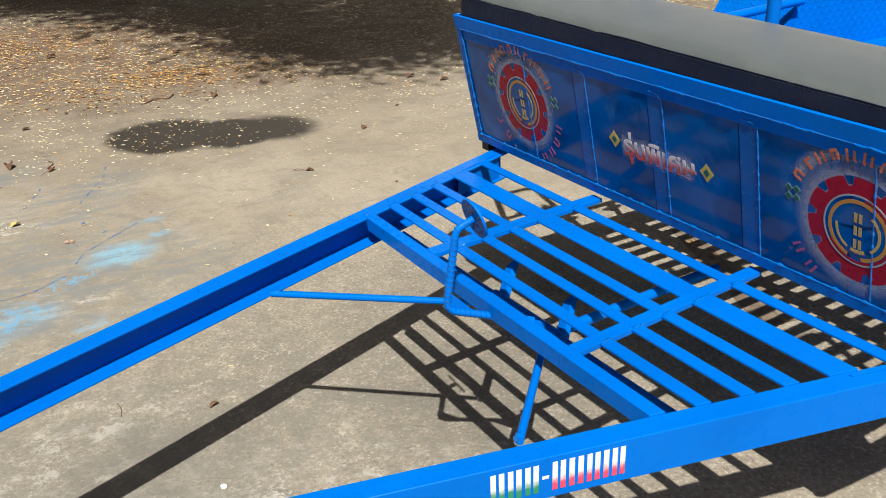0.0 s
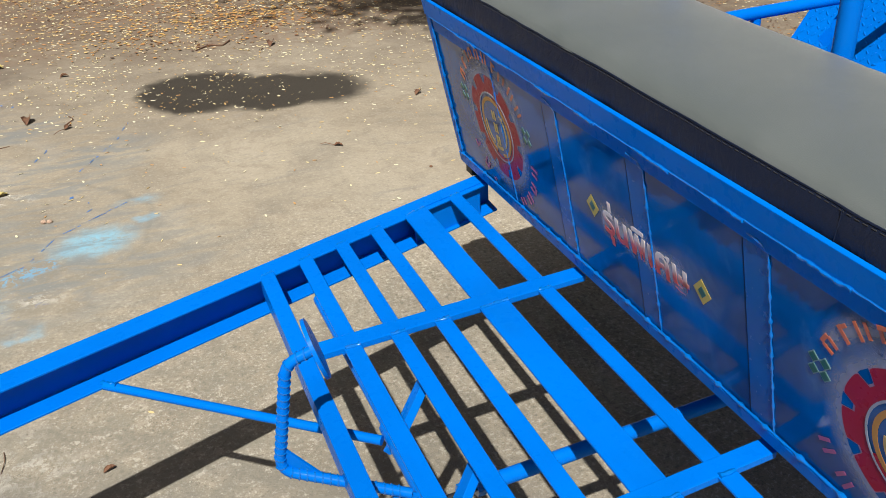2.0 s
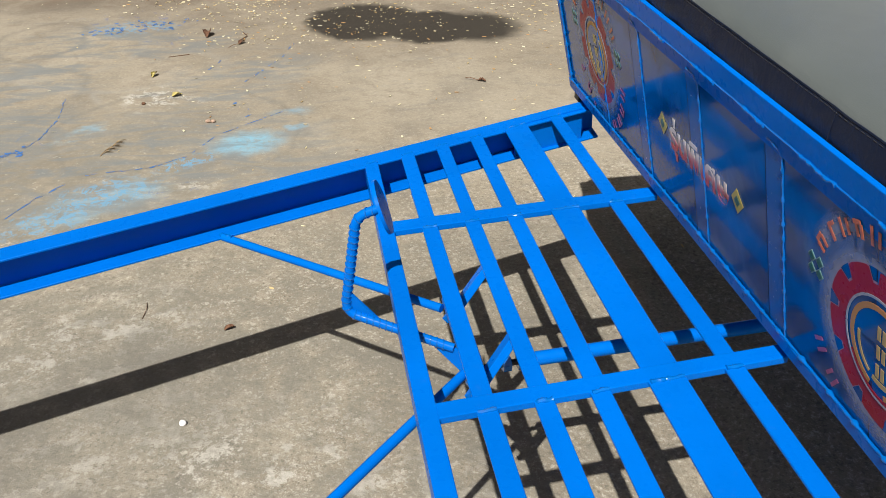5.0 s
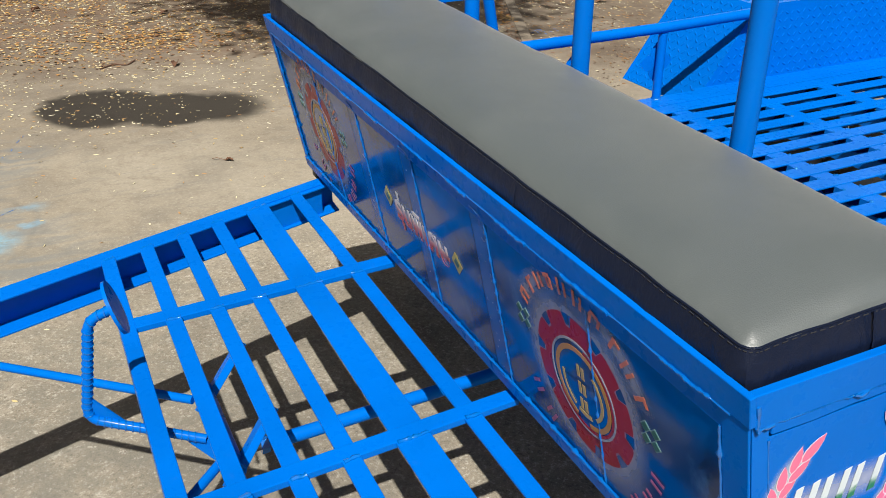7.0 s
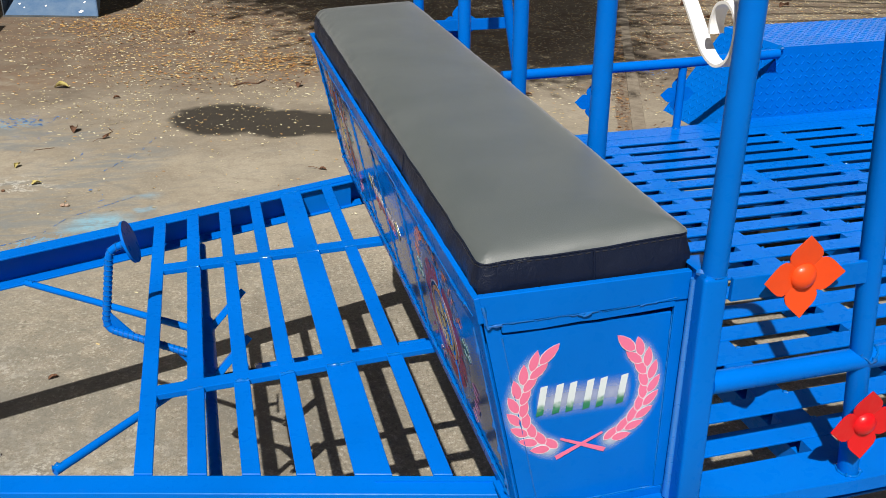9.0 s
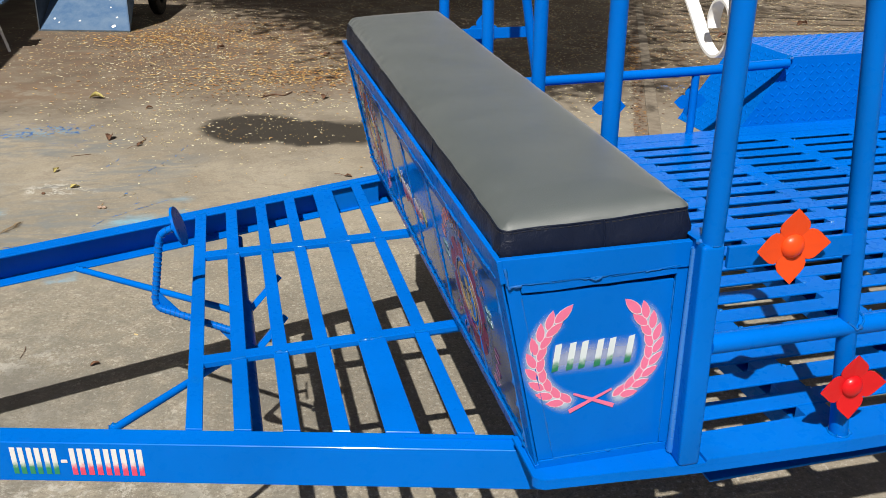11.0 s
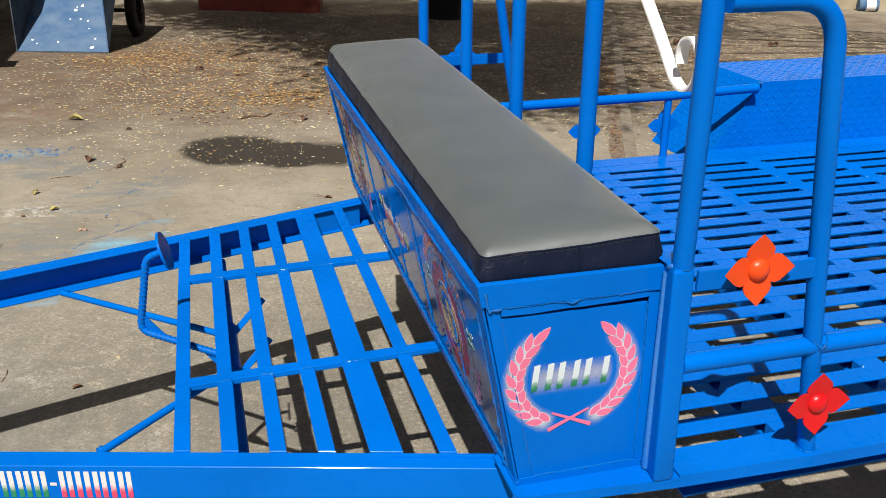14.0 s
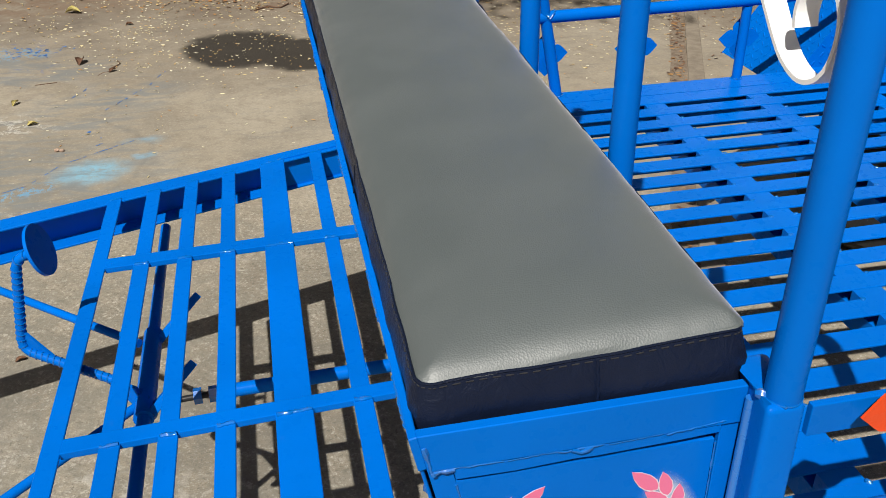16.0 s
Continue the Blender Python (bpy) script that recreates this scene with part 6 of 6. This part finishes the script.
def dead_leaf(x, y, size, turn, label, mat, stem=0.0, kinks=1.0):
    """A curled dry leaf, some with a stalk."""
    rnd = random.Random(int(x * 1000 + y * 77))
    bm = bmesh.new()
    rows = []
    c, s = math.cos(radians(turn)), math.sin(radians(turn))
    curl = rnd.uniform(1.0, 1.7) * kinks
    for i in range(9):
        u = i / 8
        w = (math.sin(math.pi * min(1, u * 0.92 + 0.06)) ** 0.8 * 0.40) * rnd.uniform(0.78, 1.2) * size
        arch_ = 0.16 * size * math.sin(math.pi * u * rnd.uniform(0.8, 1.1)) + 0.10 * size * (u - 0.3) ** 2
        row = []
        for j in range(-3, 4):
            phi = j / 3 * curl + 0.25 * math.sin(u * 6 + 1)
            b, h = math.sin(phi) * w / curl, (1 - math.cos(phi)) * w / curl
            a = (u - 0.5) * size + rnd.uniform(-0.03, 0.03) * size
            row.append(bm.verts.new((x + c * a - s * b, y + s * a + c * b, ground_z(x) + 0.002 + h + arch_ + rnd.uniform(0, 0.03) * size)))
        rows.append(row)
    for a, b in zip(rows, rows[1:]):
        for j in range(6):
            bm.faces.new((a[j], a[j + 1], b[j + 1], b[j]))
    if stem:
        p = Vector((x - c * size * 0.4, y - s * size * 0.4, ground_z(x) + 0.006))
        sweep(bm, [p, p + Vector((-c * stem * 0.6 + s * 0.01, -s * stem * 0.6, 0.012)), p + Vector((-c * stem, -s * stem + 0.01, 0.002))], 0.0016, 5)
    return part("dead_leaf", bm, mat, None, label, category="leaf", group="leaves on the ground")


leaf_brown = rough_stone("curled_brown_leaf", (0.0852, 0.0390, 0.0213), (0.156, 0.0781, 0.0426), 60.0)
leaf_tan = rough_stone("tan_leaf", (0.248, 0.156, 0.0710), (0.319, 0.227, 0.114), 60.0)
leaf_yellow = rough_stone("yellow_leaf", (0.355, 0.298, 0.0852), (0.412, 0.355, 0.142), 60.0)
bud_pale = rough_stone("pale_dry_bud", (0.284, 0.185, 0.128), (0.412, 0.312, 0.241), 90.0)

# a dry fern-like frond: a stalk with narrow leaflets along one side
bm = bmesh.new()
fx, fy = -1.500, 2.620
sweep(bm, [(fx - 0.020 + 0.052 * k / 6, fy - 0.075 + 0.15 * k / 6, ground_z(fx) + 0.003 + 0.004 * math.sin(k)) for k in range(7)], [0.0018 - 0.0001 * k for k in range(7)], 6)
for k in range(9):
    px, py = fx - 0.008 + 0.040 * k / 8, fy - 0.040 + 0.115 * k / 8
    ln = 0.052 - 0.012 * abs(k - 4) / 4
    leaf_ = [(px, py - 0.004), (px + ln * 0.5, py - 0.0062 - 0.004), (px + ln, py - 0.008), (px + ln * 0.5, py + 0.0028 - 0.004), (px, py + 0.003)]
    vs = [bm.verts.new((a, b, ground_z(a) + 0.004 + 0.007 * (q in (1, 2)))) for q, (a, b) in enumerate(leaf_)]
    bm.faces.new(vs)
part("dry_frond", bm, leaf_tan, None, "tan dry fern-like frond lying on concrete", category="leaf", group="leaves on the ground")

for x, y, size, turn, mat, stem, lab in (
    (0.258, 3.175, 0.045, -30, leaf_brown, 0.07, "curled brown dry leaf with a stalk on concrete"),
    (-1.171, 4.165, 0.095, 85, leaf_brown, 0.0, "curled dark brown dry leaf on concrete"),
    (-0.972, 3.98, 0.05, 50, leaf_brown, 0.09, "small brown dry leaf with a long stalk"),
    (-1.402, 3.515, 0.055, 70, leaf_yellow, 0.0, "yellowing fallen leaf on concrete"),
    (-1.262, 3.205, 0.05, 20, leaf_yellow, 0.0, "yellowing fallen leaf on concrete"),
    (-0.931, 1.214, 0.034, 20, leaf_brown, 0.0, "small crumpled brown leaf on concrete"),
    (0.895, 3.76, 0.060, 40, leaf_brown, 0.0, "curled brown dry leaf on concrete"),
    (-0.972, 4.938, 0.050, 0, leaf_brown, 0.0, "small reddish brown dry leaf"),
    (0.34, 5.12, 0.09, 70, leaf_brown, 0.0, "curled dark brown dry leaf on concrete"),
    (1.85, 4.84, 0.08, 20, leaf_brown, 0.0, "dark brown dry leaf on concrete"),
    (2.02, 4.60, 0.07, -20, leaf_brown, 0.0, "dark brown dry leaf on concrete"),
    (0.56, 6.85, 0.08, 30, leaf_brown, 0.0, "dark brown dry leaf among petals"),
    (-0.44, 7.26, 0.09, 30, leaf_brown, 0.0, "dark brown dry leaf among petals"),
    (-1.380, 5.29, 0.11, -20, leaf_yellow, 0.0, "yellow fallen leaf on concrete"),
    (1.34, 4.13, 0.03, 0, leaf_brown, 0.0, "small brown dry leaf on concrete"),
    (5.6, 8.6, 0.16, 10, leaf_brown, 0.0, "dark brown dry leaf on the far yard"),
    (5.3, 7.6, 0.15, 0, leaf_brown, 0.0, "dark brown dry leaf on the far yard"),
    (4.6, 6.1, 0.14, -10, leaf_brown, 0.0, "dark brown dry leaf on the far yard"),
    (6.9, 8.4, 0.16, 15, leaf_brown, 0.0, "dark brown dry leaf on the far yard"),
):
    dead_leaf(x, y, size, turn, lab, mat, stem)

for pts, r in ((((-0.15, 5.18), (-0.05, 5.27), (0.03, 5.22), (0.10, 5.33)), 0.005), (((-0.97, 4.18), (-0.94, 4.10), (-0.99, 4.03)), 0.0028), (((-1.36, 3.80), (-1.25, 3.83)), 0.0022), (((-1.196, 1.40), (-1.19, 1.36), (-1.20, 1.31)), 0.0012)):
    bm = bmesh.new()
    sweep(bm, bend([(x, y, ground_z(x) + r + 0.004 * (k % 2)) for k, (x, y) in enumerate(pts)], 0.03, 4) if len(pts) > 2 else [(x, y, ground_z(x) + r) for x, y in pts], r, 6)
    part("twig", bm, twig_mat, None, "thin dry twig lying on concrete", category="twig", group="twigs on the ground")

for x, y, r, mat in ((-1.036, 0.808, 0.010, white), (-1.41, 3.12, 0.010, leaf_brown), (-1.092, 2.852, 0.013, bud_pale), (-1.070, 2.846, 0.012, bud_pale), (0.58, 2.75, 0.008, leaf_brown)):
    bm = bmesh.new()
    ball(bm, (x, y, ground_z(x) + r * 0.5), r, 0.7, 2)
    for v in bm.verts:
        v.co += v.normal * noise.noise(v.co * 120) * r * 0.25
    part("pebble", bm, mat, None, "small stone lying on concrete", category="stone", group="stones on the ground", smooth=True)

weed_mat = litter_mat("weed_green", [(0.0710, 0.128, 0.0213), (0.114, 0.170, 0.0355), (0.156, 0.185, 0.0568)])
for x, y in ((9.55, 13.18), (10.2, 12.92), (10.45, 12.85)):
    rnd = random.Random(int(x * 10))
    bm = bmesh.new()
    for _ in range(26):
        a, h, s = rnd.uniform(0, 6.28), rnd.uniform(0.08, 0.24), rnd.uniform(0.03, 0.12)
        p = Vector((x + rnd.gauss(0, 0.06), y + rnd.gauss(0, 0.03), ground_z(x) - 0.01))
        q = p + Vector((math.cos(a) * s, math.sin(a) * s, h))
        w = Vector((-math.sin(a), math.cos(a), 0)) * 0.010
        m = p.lerp(q, 0.55) + Vector((0, 0, 0.03))
        v = [bm.verts.new(c) for c in (p - w, p + w, m + w, m - w, q)]
        bm.faces.new((v[0], v[1], v[2], v[3]))
        bm.faces.new((v[3], v[2], v[4]))
    part("weed_tuft", bm, weed_mat, None, "green weed tuft at the foot of the wall", category="weed", group="weeds by the wall")

# drips of blue paint along swept lines
verts, faces = [], []
rnd = random.Random(33)


def blot(x, y, a, b, turn):
    k = len(verts)
    c, s = math.cos(turn), math.sin(turn)
    n = 13
    for i in range(n):
        t = 2 * math.pi * i / n
        q = rnd.uniform(0.35, 1.3)
        u, v = a * q * math.cos(t), b * q * math.sin(t)
        px = x + c * u - s * v
        verts.append((px, y + s * u + c * v, ground_z(px) + 0.0012))
    faces.append(tuple(range(k, k + n)))


for line, dens in (
    (((-1.77, 2.05), (-1.70, 2.19), (-1.61, 2.30)), 0.75),
    (((-1.54, 2.37), (-1.30, 2.40), (-1.16, 2.49), (-1.05, 2.69), (-0.92, 2.80), (-0.72, 2.95)), 0.55),
    (((-1.92, 2.60), (-1.86, 2.66), (-1.81, 2.77), (-1.78, 2.97), (-1.79, 3.25)), 0.6),
    (((-1.14, 3.55), (-1.07, 3.72)), 0.4),
    (((-0.93, 3.37), (-0.76, 3.69), (-0.68, 3.94)), 0.35),
):
    for (ax, ay), (bx, by) in zip(line, line[1:]):
        ln = math.hypot(bx - ax, by - ay)
        t = 0.0
        while t < ln:
            if rnd.random() < dens:
                f = t / ln
                blot(ax + (bx - ax) * f + rnd.gauss(0, 0.003), ay + (by - ay) * f + rnd.gauss(0, 0.003), rnd.uniform(0.010, 0.024), rnd.uniform(0.0015, 0.004), math.atan2(by - ay, bx - ax))
            t += rnd.uniform(0.012, 0.03)
for cx, cy, sp, n in ((-1.59, 4.38, 0.11, 34), (-1.40, 4.41, 0.07, 14), (-1.75, 4.30, 0.06, 12), (-1.9, 2.62, 0.05, 12), (-0.93, 2.95, 0.08, 3), (3.37, 5.19, 0.07, 16)):
    for _ in range(n):
        blot(cx + rnd.gauss(0, sp), cy + rnd.gauss(0, sp * 0.6), rnd.uniform(0.005, 0.022), rnd.uniform(0.004, 0.012), rnd.uniform(0, 3))
me = bpy.data.meshes.new("paint_drips")
me.from_pydata(verts, [], faces)
me.materials.append(paint("blue_drip_paint", (0.0426, 0.142, 0.397), 0.5, 0.3, 0.0))
tagged(new("paint_drips", me), "blue paint drips spattered on the concrete", "paint drips", kind="stuff")

# fallen petals and leaflets
rnd = random.Random(77)


def density(x, y):
    """How thickly the petals lie."""
    near_ = 1 / (1 + math.exp(-(y - 3.7) / 0.35)) * 0.30 + (0.040 if y > 2.3 else 0.005)
    band = math.exp(-((y - 6.3 - 0.15 * x) / 1.5) ** 2) * 1.0
    far_ = 0.30 if y > 6.0 else 0.0
    left = 1.0 if x > -0.9 else max(0.03 if y < 4.6 else 0.12, 1 + (x + 0.9) * (1.6 if y < 4.6 else 0.9 if y < 6.2 else 0.35))
    clump = 0.5 + 0.9 * max(0, noise.noise(Vector((x * 1.6, y * 1.6, 4))) + 0.35)
    right = 0.55 if x > gutter_x(y) else 1.0
    return min(1.0, (near_ + band + far_) * left * right * clump)


def scatter(name, count, where, mat, size, slim, label, lift=0.0012):
    verts, faces = [], []
    made = 0
    while made < count:
        x, y, keep = where()
        if not keep:
            continue
        made += 1
        a = rnd.uniform(0, math.pi)
        s = size * rnd.uniform(0.6, 1.35) * (1 + 0.28 * min(1, max(0, (y - 4.6) / 1.5)))
        w = s * slim * rnd.uniform(0.7, 1.3)
        c, q = math.cos(a), math.sin(a)
        z = ground_z(x) + 0.0016 + rnd.uniform(0, lift)
        e1, e2 = rnd.uniform(0, 0.22) * s, rnd.uniform(0, 0.16) * s
        b = len(verts)
        for u, v, h in ((-s, 0, e1), (-s * 0.5, w, 0), (s * 0.5, w, 0), (s, 0, e2), (s * 0.5, -w, 0.1 * s), (-s * 0.5, -w, 0.1 * s)):
            verts.append((x + c * u - q * v, y + q * u + c * v, z + h))
        faces += [(b, b + 1, b + 5), (b + 1, b + 2, b + 4, b + 5), (b + 2, b + 3, b + 4)]
    me = bpy.data.meshes.new(name)
    me.from_pydata(verts, [], faces)
    me.materials.append(mat)
    return tagged(new(name, me), label, "litter", kind="stuff")


def place_petal():
    y = 1.2 + 11.5 * rnd.random() ** 0.75
    x = rnd.uniform(-2.6, 9.0) if y > 5 else rnd.uniform(-2.4, 4.2)
    return x, y, rnd.random() < density(x, y)


scatter("fallen_petals", 31000, place_petal, petal_mat, 0.0110, 0.25, "pale yellow fallen petals scattered over the concrete")


def place_brown():
    if rnd.random() < 0.45:
        y = rnd.uniform(1.0, 8.0)
        x = gutter_x(y) - 0.01 + rnd.gauss(0, 0.035)
        return x, y, True
    cx, cy, sp = rnd.choice(((-0.9, 7.7, 0.30), (-0.5, 7.9, 0.35), (0.43, 5.95, 0.25), (-0.3, 5.4, 0.25), (0.3, 6.1, 0.35), (0.6, 5.5, 0.3), (1.0, 6.8, 0.7), (2.5, 8, 1.2), (4, 8, 1.5), (5.5, 8, 1.5), (-1.0, 7.1, 0.3), (-0.5, 8.7, 0.4)))
    return cx + rnd.gauss(0, sp), cy + rnd.gauss(0, sp * 0.7), True


def place_heap():
    if rnd.random() < 0.35:
        y = rnd.uniform(5.75, 7.2)
        return gutter_x(y) - 0.05 + rnd.gauss(0, 0.03), y, True
    return 3.27 + rnd.gauss(0, 0.055), 5.76 + rnd.gauss(0, 0.10), True


def place_bits():
    y = rnd.uniform(3.6, 9.0)
    x = gutter_x(y) + 0.15 + abs(rnd.gauss(0, 1.8))
    return x, y, noise.noise(Vector((x * 1.1, y * 1.1, 9))) > rnd.uniform(-0.5, 0.3)


scatter("dry_leaf_litter", 1500, place_brown, brown_mat, 0.014, 0.40, "dry brown leaf litter in drifts on the yard", 0.008)


def place_gold():
    cx, cy, sp = rnd.choice(((-0.9, 7.7, 0.5), (-0.5, 7.9, 0.6), (0.43, 5.95, 0.35), (0.2, 6.2, 0.7), (-0.35, 5.8, 0.5), (-1.1, 8.0, 0.4), (0.0, 7.0, 0.7), (-0.5, 8.7, 0.5)))
    return cx + rnd.gauss(0, sp), cy + rnd.gauss(0, sp * 0.6), True


gold_litter = litter_mat("golden_litter", [(0.426, 0.256, 0.0710), (0.369, 0.185, 0.0497), (0.468, 0.327, 0.128), (0.284, 0.128, 0.0426)])
scatter("golden_leaflets", 3400, place_gold, gold_litter, 0.012, 0.40, "golden brown leaflets in small drifts", 0.006)
scatter("leaf_heap", 120, place_heap, gold_litter, 0.016, 0.45, "small heap of golden dry leaves caught in the gutter", 0.03)
scatter("dry_leaf_bits", 2600, place_bits, brown_mat, 0.011, 0.45, "small rusty brown leaf bits strewn over the concrete", 0.004)
